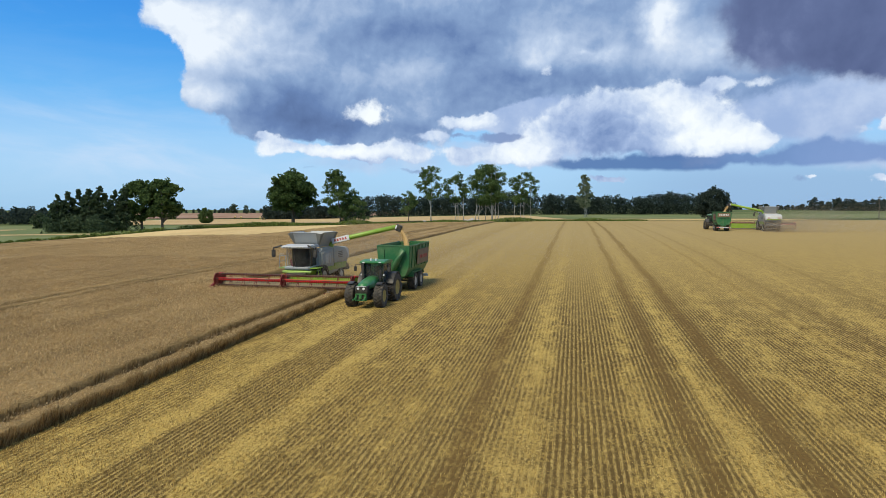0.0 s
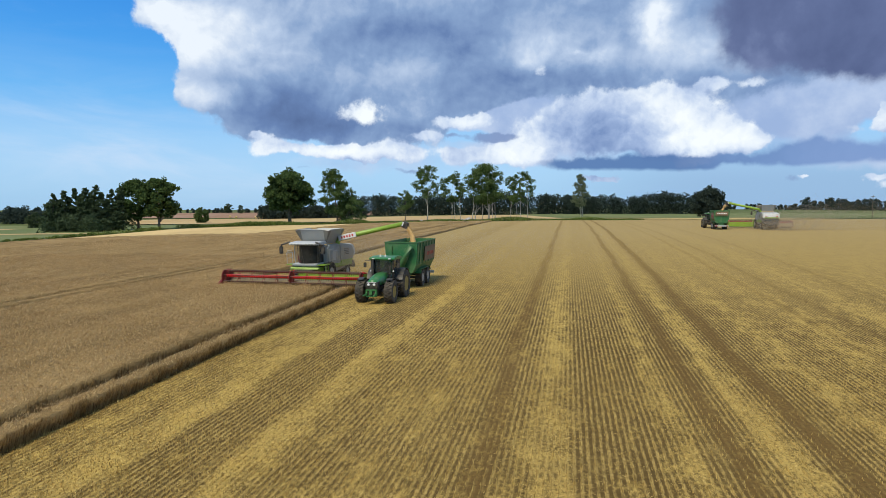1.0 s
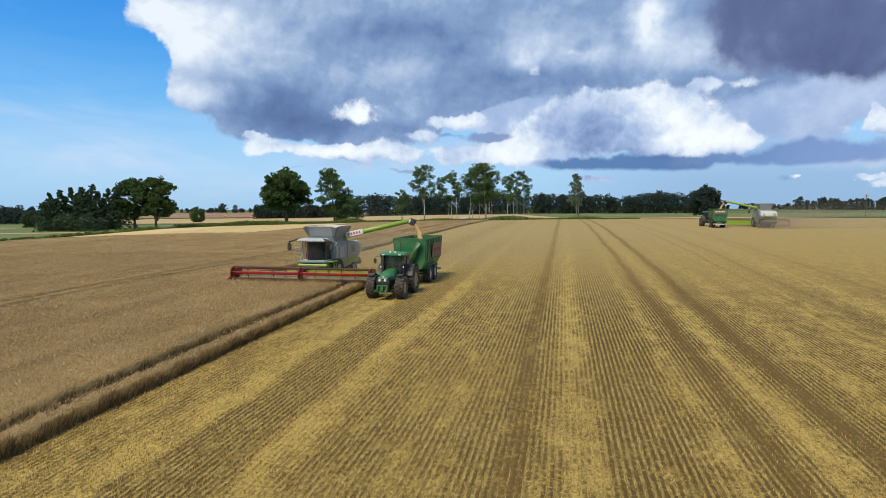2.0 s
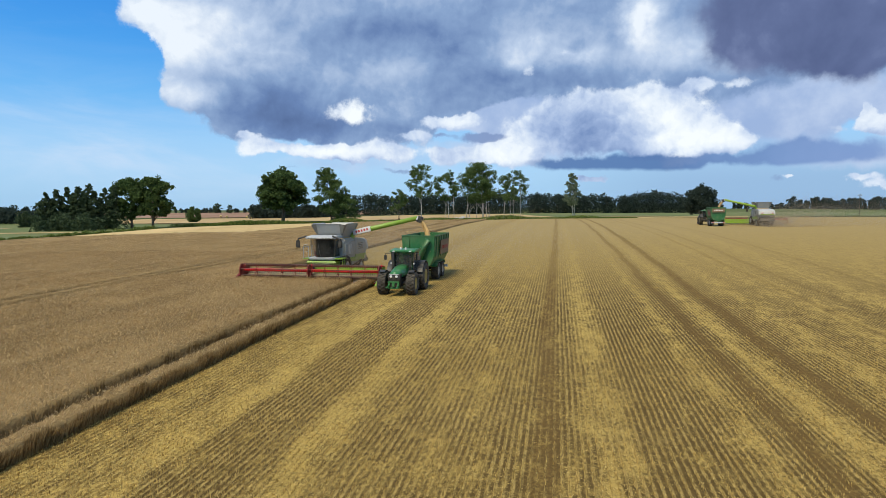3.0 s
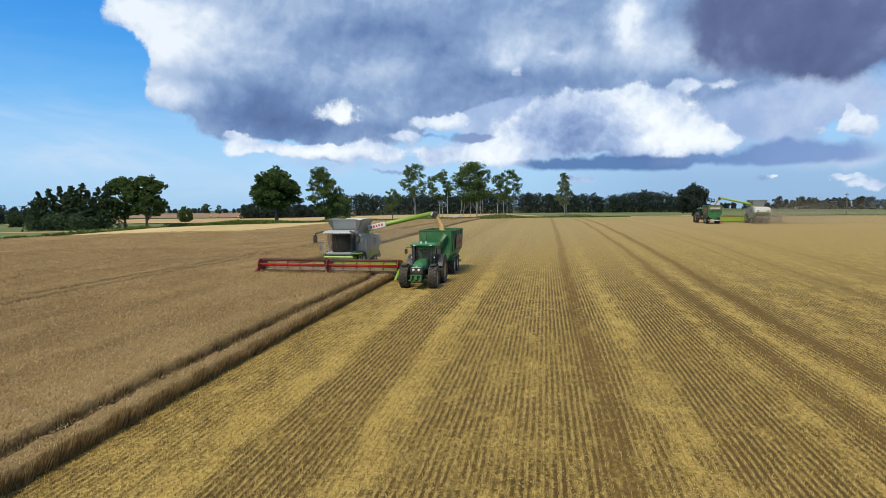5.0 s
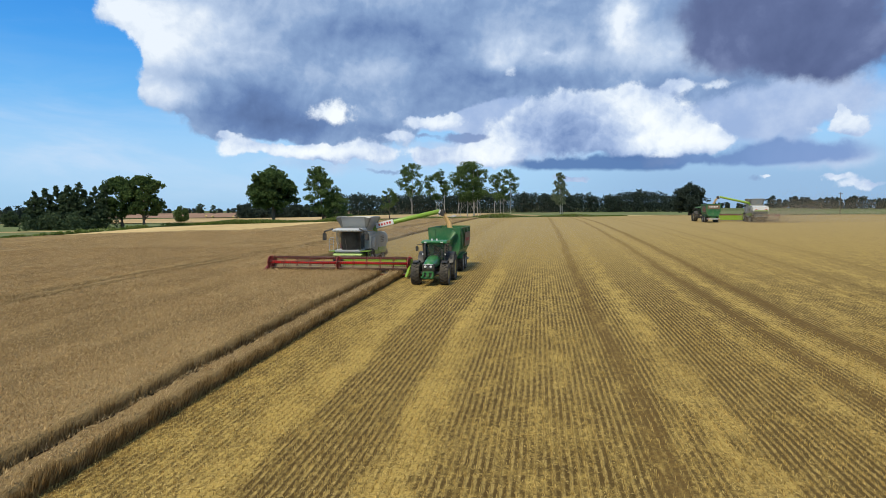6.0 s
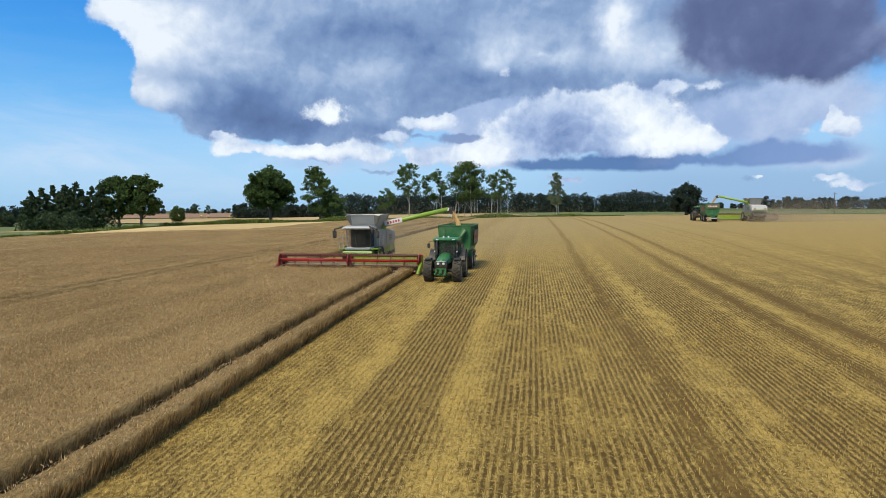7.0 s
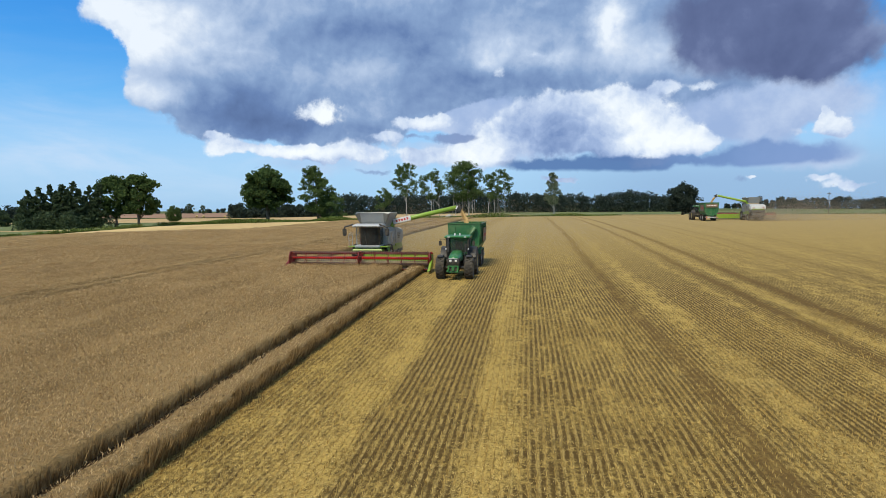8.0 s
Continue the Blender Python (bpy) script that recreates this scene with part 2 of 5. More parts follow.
# ---------------------------------------------------------------- materials
def material(name, base, rough=0.6, metal=0.0, vary=0.15, scale=4.0, bump=0.02, dust=0.0, island=0.0, random_tint=0.0, second=None, fine=None):
    """Painted or natural surface with two scales of variation, fine relief and a film of field dust."""
    mt = bpy.data.materials.new(name)
    mt.use_nodes = True
    g = Graph(mt.node_tree)
    co = g.node("ShaderNodeTexCoord").outputs["Object"]
    n1 = g.noise(co, scale, 5, 0.6)
    n2 = g.noise(co, (fine or scale * 9), 4, 0.6)
    tone = g.add(1.0, g.mul(g.m("SUBTRACT", n1.outputs[0], 0.5), 2 * vary), g.mul(g.m("SUBTRACT", n2.outputs[0], 0.5), 1.2 * vary))
    if island:
        geo = g.node("ShaderNodeNewGeometry")
        tone = g.mul(tone, g.add(1 - island / 2, g.mul(geo.outputs["Random Per Island"], island)))
    if random_tint:
        info = g.node("ShaderNodeObjectInfo")
        tone = g.mul(tone, g.add(1 - random_tint / 2, g.mul(info.outputs["Random"], random_tint)))
    col = (*base, 1)
    if second:
        col = g.mix(g.step(n1.outputs[0], 0.35, 0.65), col, (*second, 1))
    comb = g.node("ShaderNodeCombineColor")
    for i in range(3):
        g.put(comb.inputs[i], tone)
    col = g.mix(1.0, col, comb.outputs[0], "MULTIPLY")
    if dust:
        col = g.mix(g.mul(g.step(n1.outputs[0], 0.3, 0.75), dust), col, (0.36, 0.29, 0.17, 1))
    p = g.node("ShaderNodeBsdfPrincipled")
    g.put(p.inputs["Base Color"], col)
    g.put(p.inputs["Roughness"], g.m("ADD", rough, g.mul(g.m("SUBTRACT", n2.outputs[0], 0.5), 0.2), clamp=True))
    p.inputs["Metallic"].default_value = metal
    if bump:
        b = g.node("ShaderNodeBump")
        b.inputs["Strength"].default_value, b.inputs["Distance"].default_value = 0.6, bump
        g.put(b.inputs["Height"], n2.outputs[0])
        g.put(p.inputs["Normal"], b.outputs[0])
    out = g.node("ShaderNodeOutputMaterial")
    g.put(out.inputs[0], p.outputs[0])
    return mt


def leaf_material(name, base, second, through_light=0.25):
    mt = bpy.data.materials.new(name)
    mt.use_nodes = True
    g = Graph(mt.node_tree)
    geo = g.node("ShaderNodeNewGeometry")
    co = g.node("ShaderNodeTexCoord").outputs["Object"]
    n = g.noise(co, 0.35, 4, 0.6)
    f = g.add(g.mul(geo.outputs["Random Per Island"], 0.6), g.mul(n.outputs[0], 0.5))
    col = g.mix(g.step(f, 0.2, 0.85), (*base, 1), (*second, 1))
    d, t = g.node("ShaderNodeBsdfPrincipled"), g.node("ShaderNodeBsdfTranslucent")
    g.put(d.inputs["Base Color"], col)
    d.inputs["Roughness"].default_value = 0.8
    d.inputs["Specular IOR Level"].default_value = 0.12
    g.put(t.inputs[0], col)
    mx = g.node("ShaderNodeMixShader")
    mx.inputs[0].default_value = through_light
    g.put(mx.inputs[1], d.outputs[0])
    g.put(mx.inputs[2], t.outputs[0])
    g.put(g.node("ShaderNodeOutputMaterial").inputs[0], mx.outputs[0])
    return mt


def glass_material(name, tint, rough=0.05):
    mt = bpy.data.materials.new(name)
    mt.use_nodes = True
    g = Graph(mt.node_tree)
    co = g.node("ShaderNodeTexCoord").outputs["Object"]
    n = g.noise(co, 3.0, 5, 0.6)
    gl, tr, df = g.node("ShaderNodeBsdfGlossy"), g.node("ShaderNodeBsdfTransparent"), g.node("ShaderNodeBsdfDiffuse")
    gl.inputs["Roughness"].default_value = rough
    tr.inputs[0].default_value = (*tint, 1)
    df.inputs[0].default_value = (0.20, 0.22, 0.21, 1)
    fr = g.node("ShaderNodeFresnel")
    fr.inputs[0].default_value = 1.5
    a, b = g.node("ShaderNodeMixShader"), g.node("ShaderNodeMixShader")
    g.put(a.inputs[0], fr.outputs[0])
    g.put(a.inputs[1], tr.outputs[0])
    g.put(a.inputs[2], gl.outputs[0])
    g.put(b.inputs[0], g.step(n.outputs[0], 0.0, 1.0, 0.08, 0.20))
    g.put(b.inputs[1], a.outputs[0])
    g.put(b.inputs[2], df.outputs[0])
    g.put(g.node("ShaderNodeOutputMaterial").inputs[0], b.outputs[0])
    return mt


GREEN = material("tractor_green", (0.012, 0.165, 0.040), 0.35, 0, 0.15, 2.0, 0.002, dust=0.22)
TRAILER_GREEN = material("trailer_green", (0.014, 0.135, 0.040), 0.45, 0, 0.2, 1.2, 0.004, dust=0.22)
LIME = material("lime_green", (0.22, 0.38, 0.025), 0.4, 0, 0.12, 2.0, 0.002, dust=0.25)
GREY = material("machine_grey", (0.31, 0.33, 0.32), 0.45, 0, 0.12, 1.5, 0.003, dust=0.35)
PALE = material("machine_white", (0.50, 0.52, 0.52), 0.4, 0, 0.08, 1.5, 0.002, dust=0.25)
TANK = material("tank_sheet", (0.30, 0.32, 0.325), 0.45, 0.2, 0.15, 1.0, 0.004, dust=0.25)
RED = material("header_red", (0.60, 0.010, 0.014), 0.4, 0, 0.15, 2.0, 0.002)
DARK_RED = material("reel_red", (0.19, 0.012, 0.012), 0.5, 0, 0.2, 2.0, 0.002, dust=0.06)
TINE = material("tine_steel", (0.075, 0.030, 0.022), 0.6, 0.2, 0.25, 3.0, 0.002, dust=0.10)
BLACK = material("black_plastic", (0.02, 0.021, 0.022), 0.5, 0, 0.2, 3.0, 0.003, dust=0.18)
TYRE = material("tyre_rubber", (0.022, 0.021, 0.02), 0.8, 0, 0.25, 3.0, 0.01, dust=0.25)
TREAD = material("dusty_tread", (0.042, 0.038, 0.033), 0.9, 0, 0.25, 3.0, 0.006, dust=0.2)
STEEL = material("worn_steel", (0.4, 0.39, 0.37), 0.4, 0.8, 0.25, 4.0, 0.004, dust=0.25)
RIM_YELLOW = material("wheel_rim_yellow", (0.30, 0.22, 0.03), 0.55, 0, 0.2, 3.0, 0.002, dust=0.4)
RIM_GREY = material("wheel_rim_grey", (0.45, 0.45, 0.43), 0.45, 0.2, 0.15, 3.0, 0.002, dust=0.3)
WHITE = material("panel_white", (0.58, 0.59, 0.58), 0.4, 0, 0.08, 1.5, 0.002, dust=0.15)
LAMP = material("lamp_lens", (0.70, 0.71, 0.68), 0.15, 0, 0.05, 3.0, 0.0)
AMBER = material("amber_lens", (0.8, 0.5, 0.12), 0.2, 0, 0.05, 3.0, 0.0)
SIGN_WHITE = material("sign_white", (0.78, 0.77, 0.75), 0.4, 0, 0.06, 2.0, 0.0, dust=0.12)
SIGN_RED = material("sign_red", (0.5, 0.03, 0.03), 0.4, 0, 0.1, 2.0, 0.0, dust=0.12)
DUSTY = material("dusty_panel", (0.38, 0.30, 0.18), 0.8, 0, 0.2, 2.0, 0.004)
GRAIN = material("grain", (0.50, 0.33, 0.13), 0.8, 0, 0.15, 8.0, 0.01, island=0.3)
BOARD = material("trailer_board", (0.16, 0.10, 0.055), 0.6, 0, 0.2, 2.0, 0.0, dust=0.2)
BOARD_RED = material("trailer_board_red", (0.34, 0.04, 0.03), 0.6, 0, 0.2, 2.0, 0.0, dust=0.15)
TANK_DARK = material("tank_gusset", (0.16, 0.17, 0.17), 0.5, 0.2, 0.15, 1.5, 0.003, dust=0.3)
GLASS = glass_material("cab_glass", (0.55, 0.70, 0.68))
DARK_GLASS = glass_material("dark_cab_glass", (0.03, 0.033, 0.033), 0.12)
SEAT = material("seat_fabric", (0.03, 0.03, 0.032), 0.9, 0, 0.2, 6.0, 0.004)
BARK = material("bark", (0.10, 0.08, 0.06), 0.9, 0, 0.3, 2.0, 0.03, second=(0.16, 0.14, 0.11))
BIRCH_BARK = material("birch_bark", (0.62, 0.60, 0.55), 0.8, 0, 0.25, 1.5, 0.02, second=(0.34, 0.32, 0.28))
OAK_LEAF = leaf_material("oak_leaf", (0.050, 0.084, 0.030), (0.108, 0.165, 0.050), 0.35)
LIGHT_LEAF = leaf_material("light_leaf", (0.070, 0.115, 0.038), (0.140, 0.205, 0.070), 0.35)
BIRCH_LEAF = leaf_material("birch_leaf", (0.085, 0.115, 0.060), (0.23, 0.27, 0.16))
SPRUCE_LEAF = leaf_material("dark_leaf", (0.058, 0.088, 0.048), (0.100, 0.140, 0.068), 0.35)
# Leaf green lifted and blued, so distance haze is part of the colour.
FOREST_LEAF = leaf_material("forest_leaf", (0.046, 0.066, 0.054), (0.060, 0.084, 0.064), 0.5)
VERGE_LEAF = leaf_material("verge_grass", (0.07, 0.12, 0.02), (0.20, 0.24, 0.06))
WHEAT_EAR = leaf_material("wheat_ear", (0.28, 0.178, 0.078), (0.65, 0.468, 0.234))
WHEAT_STALK = leaf_material("wheat_stalk", (0.17, 0.105, 0.040), (0.42, 0.285, 0.122))
STUBBLE_STALK = leaf_material("stubble_stalk", (0.29, 0.19, 0.055), (0.66, 0.47, 0.16))
STRAW = leaf_material("straw_litter", (0.40, 0.28, 0.080), (0.72, 0.53, 0.19))
DUST_SPECK = leaf_material("dust_speck", (0.46, 0.38, 0.28), (0.54, 0.46, 0.35), 0.5)


# ---------------------------------------------------------------- the land
ROWS_TURN = 12.4     # degrees by which the drilled rows lean east of north
_c, _s = math.cos(radians(ROWS_TURN)), math.sin(radians(ROWS_TURN))
CROP_EDGE, GAP, NEXT_GAP, TWIN_GAP, CUT_AT = -17.45, -18.75, -36.5, -38.1, 44.2
WHEAT = 0.66


def smooth(v, a, b):
    k = np.clip((v - a) / (b - a), 0, 1)
    return k * k * (3 - 2 * k)


def land(x, y):
    """Height of the ground."""
    x, y = np.asarray(x, float), np.asarray(y, float)
    z = 0.2 + 2.45 * (1 - np.exp(-np.maximum(y, -40) / 65))
    k = smooth(y, 25, 95)
    east = 0.035 * 60 * np.tanh(np.maximum(x, 0) / 60) * (1 - 0.8 * smooth(y, 130, 330))
    z = z + k * (east + 0.02 * 120 * np.tanh(np.minimum(x, 0) / 120))
    z = z + smooth(y, 400, 1100) * (2.0 + 2.5 * np.sin(x / 260 + 0.8)) - smooth(y, 1200, 2600) * 6
    return z + 0.05 * np.sin(x * 0.11 + 1.0) * np.sin(y * 0.083)


def to_world(s, w):
    """From along and across the drilled rows to x, y."""
    return s * _s + w * _c, s * _c - w * _s


def raw_mesh(name, verts, faces, mat, smooth_shade=False):
    """A mesh from arrays of vertices and equal-sided faces."""
    verts, faces = np.asarray(verts, np.float32), np.asarray(faces, np.int32)
    me = bpy.data.meshes.new(name)
    n, k = faces.shape
    me.vertices.add(len(verts))
    me.vertices.foreach_set("co", verts.ravel())
    me.loops.add(n * k)
    me.loops.foreach_set("vertex_index", faces.ravel())
    me.polygons.add(n)
    me.polygons.foreach_set("loop_start", np.arange(n, dtype=np.int32) * k)
    if smooth_shade:
        me.polygons.foreach_set("use_smooth", np.ones(n, bool))
    me.update(calc_edges=True)
    me.materials.append(mat)
    return me


def grid_faces(nu, nv):
    i = np.arange(nu - 1)[:, None] * nv + np.arange(nv - 1)[None, :]
    i = i.ravel()
    return np.stack([i, i + nv, i + nv + 1, i + 1], 1)


def spread(lo, hi, near, ratio, centre=0.0):
    """Grid lines, fine near the centre and widening outwards."""
    up, v, d = [centre], centre, near
    while v < hi:
        v += d
        d *= ratio
        up.append(v)
    down, v, d = [], centre, near
    while v > lo:
        v -= d
        d *= ratio
        down.append(v)
    return np.array(down[::-1] + up)


def ground_material():
    mt = bpy.data.materials.new("grassland")
    mt.use_nodes = True
    g = Graph(mt.node_tree)
    co = g.node("ShaderNodeTexCoord").outputs["Object"]
    n1, n2 = g.noise(co, 0.012, 5, 0.6), g.noise(co, 0.6, 5, 0.65)
    col = g.mix(g.step(n1.outputs[0], 0.4, 0.6), (0.085, 0.12, 0.04, 1), (0.16, 0.17, 0.065, 1))
    col = g.mix(g.mul(g.step(n2.outputs[0], 0.4, 0.7), 0.5), col, (0.05, 0.075, 0.025, 1))
    p = g.node("ShaderNodeBsdfPrincipled")
    g.put(p.inputs["Base Color"], col)
    p.inputs["Roughness"].default_value = 0.9
    p.inputs["Specular IOR Level"].default_value = 0.05
    b = g.node("ShaderNodeBump")
    b.inputs["Distance"].default_value = 0.2
    g.put(b.inputs["Height"], n2.outputs[0])
    g.put(p.inputs["Normal"], b.outputs[0])
    g.put(g.node("ShaderNodeOutputMaterial").inputs[0], p.outputs[0])
    return mt


def build_ground():
    xs, ys = spread(-3200, 3200, 4.0, 1.07), spread(-900, 3400, 4.0, 1.055, 60)
    X, Y = np.meshgrid(xs, ys, indexing="ij")
    Z = land(X, Y) - 0.25
    v = np.stack([X.ravel(), Y.ravel(), Z.ravel()], 1)
    ob = new("ground", raw_mesh("ground", v, grid_faces(len(xs), len(ys)), ground_material(), True))
    tagged(ob, "flat green and tan farmland reaching the horizon", "ground", kind="structure")


build_ground()


def field_material(name, pale, dark, scale=0.05, rows=0.0, tint=None):
    mt = bpy.data.materials.new(name)
    mt.use_nodes = True
    g = Graph(mt.node_tree)
    co = g.node("ShaderNodeTexCoord").outputs["Object"]
    n1, n2 = g.noise(g.mapped(co, (1.0, 0.2, 1.0)), scale, 6, 0.6), g.noise(co, scale * 14, 5, 0.65)
    f = g.add(g.mul(n1.outputs[0], 0.7), g.mul(n2.outputs[0], 0.5))
    col = g.mix(g.step(f, 0.42, 0.78), (*pale, 1), (*dark, 1))
    p = g.node("ShaderNodeBsdfPrincipled")
    g.put(p.inputs["Base Color"], col)
    p.inputs["Roughness"].default_value = 0.9
    p.inputs["Specular IOR Level"].default_value = 0.05
    b = g.node("ShaderNodeBump")
    b.inputs["Distance"].default_value = 0.15
    g.put(b.inputs["Height"], n2.outputs[0])
    g.put(p.inputs["Normal"], b.outputs[0])
    g.put(g.node("ShaderNodeOutputMaterial").inputs[0], p.outputs[0])
    return mt


def stubble_material():
    """Drilled stubble rows with chaff bands and worn wheel tracks; x runs across the rows, y along them."""
    mt = bpy.data.materials.new("stubble")
    mt.use_nodes = True
    g = Graph(mt.node_tree)
    co = g.node("ShaderNodeTexCoord").outputs["Object"]
    xyz = g.node("ShaderNodeSeparateXYZ")
    g.put(xyz.inputs[0], co)
    wob = g.noise(g.mapped(co, (0.10, 0.05, 1)), 1.0, 3, 0.5)
    across = g.add(xyz.outputs[0], g.mul(g.m("SUBTRACT", wob.outputs[0], 0.5), 1.1))
    lie = g.noise(g.mapped(co, (1.0, 0.35, 1)), 1.6, 6, 0.65)
    grit = g.noise(co, 11.0, 5, 0.72)
    big = g.noise(g.mapped(co, (0.06, 0.02, 1)), 1.0, 4, 0.6)
    u = g.m("ADD", g.mul(across, 1 / 48.0), 0.5, clamp=True)
    chaff = g.ramp(u, BANDS_CHAFF, "EASE")
    tracks = g.ramp(u, BANDS_TRACK, "EASE")
    row = g.m("SINE", g.mul(g.add(xyz.outputs[0], g.mul(g.m("SUBTRACT", lie.outputs[0], 0.5), 0.16)), 2 * math.pi / ROW))
    lump = g.noise(g.mapped(co, (4.6, 2.6, 1)), 1.0, 5, 0.75)
    row = g.mul(g.step(row, -0.6, 0.9), g.step(lump.outputs[0], 0.28, 0.70, 0.10, 1.30))
    worn = g.noise(g.mapped(co, (0.8, 0.5, 1)), 0.9, 5, 0.65)
    row = g.add(g.mul(row, g.step(worn.outputs[0], 0.2, 0.5)), g.step(worn.outputs[0], 0.2, 0.5, 0.5, 0.0))
    row = g.mul(row, g.m("SUBTRACT", 1.0, g.mul(tracks, 0.7)))
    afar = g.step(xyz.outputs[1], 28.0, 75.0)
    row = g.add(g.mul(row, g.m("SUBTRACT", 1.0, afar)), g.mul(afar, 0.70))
    fleck = g.noise(g.mapped(co, (1.0, 0.7, 1)), 7.0, 6, 0.75)
    row = g.m("ADD", row, g.mul(g.m("SUBTRACT", fleck.outputs[0], 0.5), 1.5), clamp=True)
    col = g.mix(row, (0.092, 0.058, 0.019, 1), (0.43, 0.302, 0.098, 1))
    col = g.mix(g.mul(g.step(g.add(g.mul(lie.outputs[0], 1.1), g.mul(chaff, 0.36), g.mul(g.m("SUBTRACT", fleck.outputs[0], 0.5), 1.1), 0.15), 0.74, 1.18), g.m("SUBTRACT", 0.80, g.mul(afar, 0.45))), col, (0.56, 0.392, 0.108, 1))
    col = g.mix(g.mul(g.step(big.outputs[0], 0.35, 0.7), 0.22), col, (0.36, 0.25, 0.088, 1))
    col = g.mix(g.mul(tracks, g.step(lump.outputs[0], 0.25, 0.65, 0.95, 0.35)), col, (0.155, 0.090, 0.027, 1))
    col = g.mix(g.mul(g.step(grit.outputs[0], 0.50, 0.64), 0.72), col, (0.085, 0.056, 0.020, 1))
    # Haze over the distance, painted in: far stubble turns paler and greyer.
    far_haze = g.mul(g.step(xyz.outputs[1], 45.0, 130.0), g.m("SUBTRACT", 0.55, g.mul(tracks, 0.4)))
    col = g.mix(far_haze, col, (0.38, 0.285, 0.13, 1))
    p = g.node("ShaderNodeBsdfPrincipled")
    g.put(p.inputs["Base Color"], col)
    p.inputs["Roughness"].default_value = 0.9
    p.inputs["Specular IOR Level"].default_value = 0.05
    b = g.node("ShaderNodeBump")
    b.inputs["Strength"].default_value, b.inputs["Distance"].default_value = 0.6, 0.05
    g.put(b.inputs["Height"], g.add(g.mul(row, 0.6), g.mul(grit.outputs[0], 0.5)))
    g.put(p.inputs["Normal"], b.outputs[0])
    g.put(g.node("ShaderNodeOutputMaterial").inputs[0], p.outputs[0])
    return mt


ROW = 0.20


def bands(rows, half=24.0):
    """Colour-ramp stops from (place across the rows, amount)."""
    return [((w + half) / (2 * half), (a, a, a)) for w, a in rows]


BANDS_CHAFF = bands([(-23.9, 0.5), (-17.0, 0.5), (-15.5, 0.6), (-13.6, 1.0), (-12.9, 0.15), (-11.0, 0.1), (-10.3, 1.0), (-9.6, 0.85), (-9.0, 0.3),
                     (-6.0, 0.45), (-4.2, 0.25), (-2.4, 0.35), (-1.5, 0.9), (-1.0, 0.7), (-0.4, 0.1), (1.6, 0.1), (2.6, 0.7), (3.4, 0.0), (4.6, 0.2), (5.2, 0.95), (5.8, 0.6), (6.3, 0.0),
                     (7.6, 0.1), (9.0, 0.7), (10.5, 0.3), (13.0, 0.7), (15.0, 0.2), (18.0, 0.8), (20.0, 0.3), (23.9, 0.6)])
# Wheel tracks; the stop at -17.3 also darkens the ground along the crop's foot.
BANDS_TRACK = bands([(-23.9, 0.0), (-17.3, 0.5), (-16.6, 0.0), (-4.0, 0.0), (-3.65, 0.8), (-3.2, 0.8), (-2.8, 0.0), (3.5, 0.0), (3.8, 0.9), (4.1, 0.85), (4.5, 0.0),
                     (6.2, 0.0), (6.5, 1.0), (6.9, 1.0), (7.3, 0.0), (12.6, 0.0), (13.0, 0.5), (13.6, 0.0), (14.9, 0.0), (15.3, 0.5), (15.8, 0.0), (20.6, 0.0), (21.0, 0.4), (21.5, 0.0), (23.9, 0.0)])


def chaff_at(w):
    r = [(c[0], p * 48 - 24) for p, c in BANDS_CHAFF]
    return np.interp(w, [q[1] for q in r], [q[0] for q in r])


def track_at(w):
    r = [(c[0], p * 48 - 24) for p, c in BANDS_TRACK]
    return np.interp(w, [q[1] for q in r], [q[0] for q in r])


def field_end(x):
    """The far boundary of the grain field, as y for each x."""
    x = np.asarray(x, float)
    return 230 + 0.9 * np.minimum(x + 57, 0) + 9.0 * np.minimum(x + 88, 0) + 2.5 * np.sin(x / 17) + 2.5 * np.sin(x / 6.1 + 1) - 18 * smooth(x, 20, 120)


def draped(name, label, category, mat, s, w, lift, far_limit=True):
    """A sheet of field laid on the land, given along and across the rows; cut off at the field's far end."""
    S, Wd = np.meshgrid(s, w, indexing="ij")
    X, Y = to_world(S, Wd)
    Z = land(X, Y) + lift
    f = grid_faces(len(s), len(w))
    if far_limit:
        inside = (Y <= field_end(X)).ravel()
        f = f[inside[f].all(1)]
    ob = new(name, raw_mesh(name, np.stack([Wd.ravel(), S.ravel(), Z.ravel()], 1), f[:, ::-1], mat, True))
    ob.matrix_world = pose(0, 0, 0, 0, 0, -ROWS_TURN)
    return tagged(ob, label, category, kind="structure")


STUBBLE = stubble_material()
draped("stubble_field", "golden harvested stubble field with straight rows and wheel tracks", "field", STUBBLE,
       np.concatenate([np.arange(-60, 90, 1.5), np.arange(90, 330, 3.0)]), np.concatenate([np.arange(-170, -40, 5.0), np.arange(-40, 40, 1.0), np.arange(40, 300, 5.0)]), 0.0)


def patch(name, label, mat, x0, x1, near, deep, lift):
    """A far field laid on the land between two lines of y."""
    xs = np.linspace(x0, x1, 60)
    ts = np.linspace(0, 1, 24)
    X = np.repeat(xs[:, None], len(ts), 1)
    a, b = np.vectorize(near)(xs)[:, None], np.vectorize(deep)(xs)[:, None]
    Y = a + (b - a) * ts[None, :]
    Z = land(X, Y) + lift
    ob = new(name, raw_mesh(name, np.stack([X.ravel(), Y.ravel(), Z.ravel()], 1), grid_faces(len(xs), len(ts)), mat, True))
    return tagged(ob, label, "field", kind="structure")


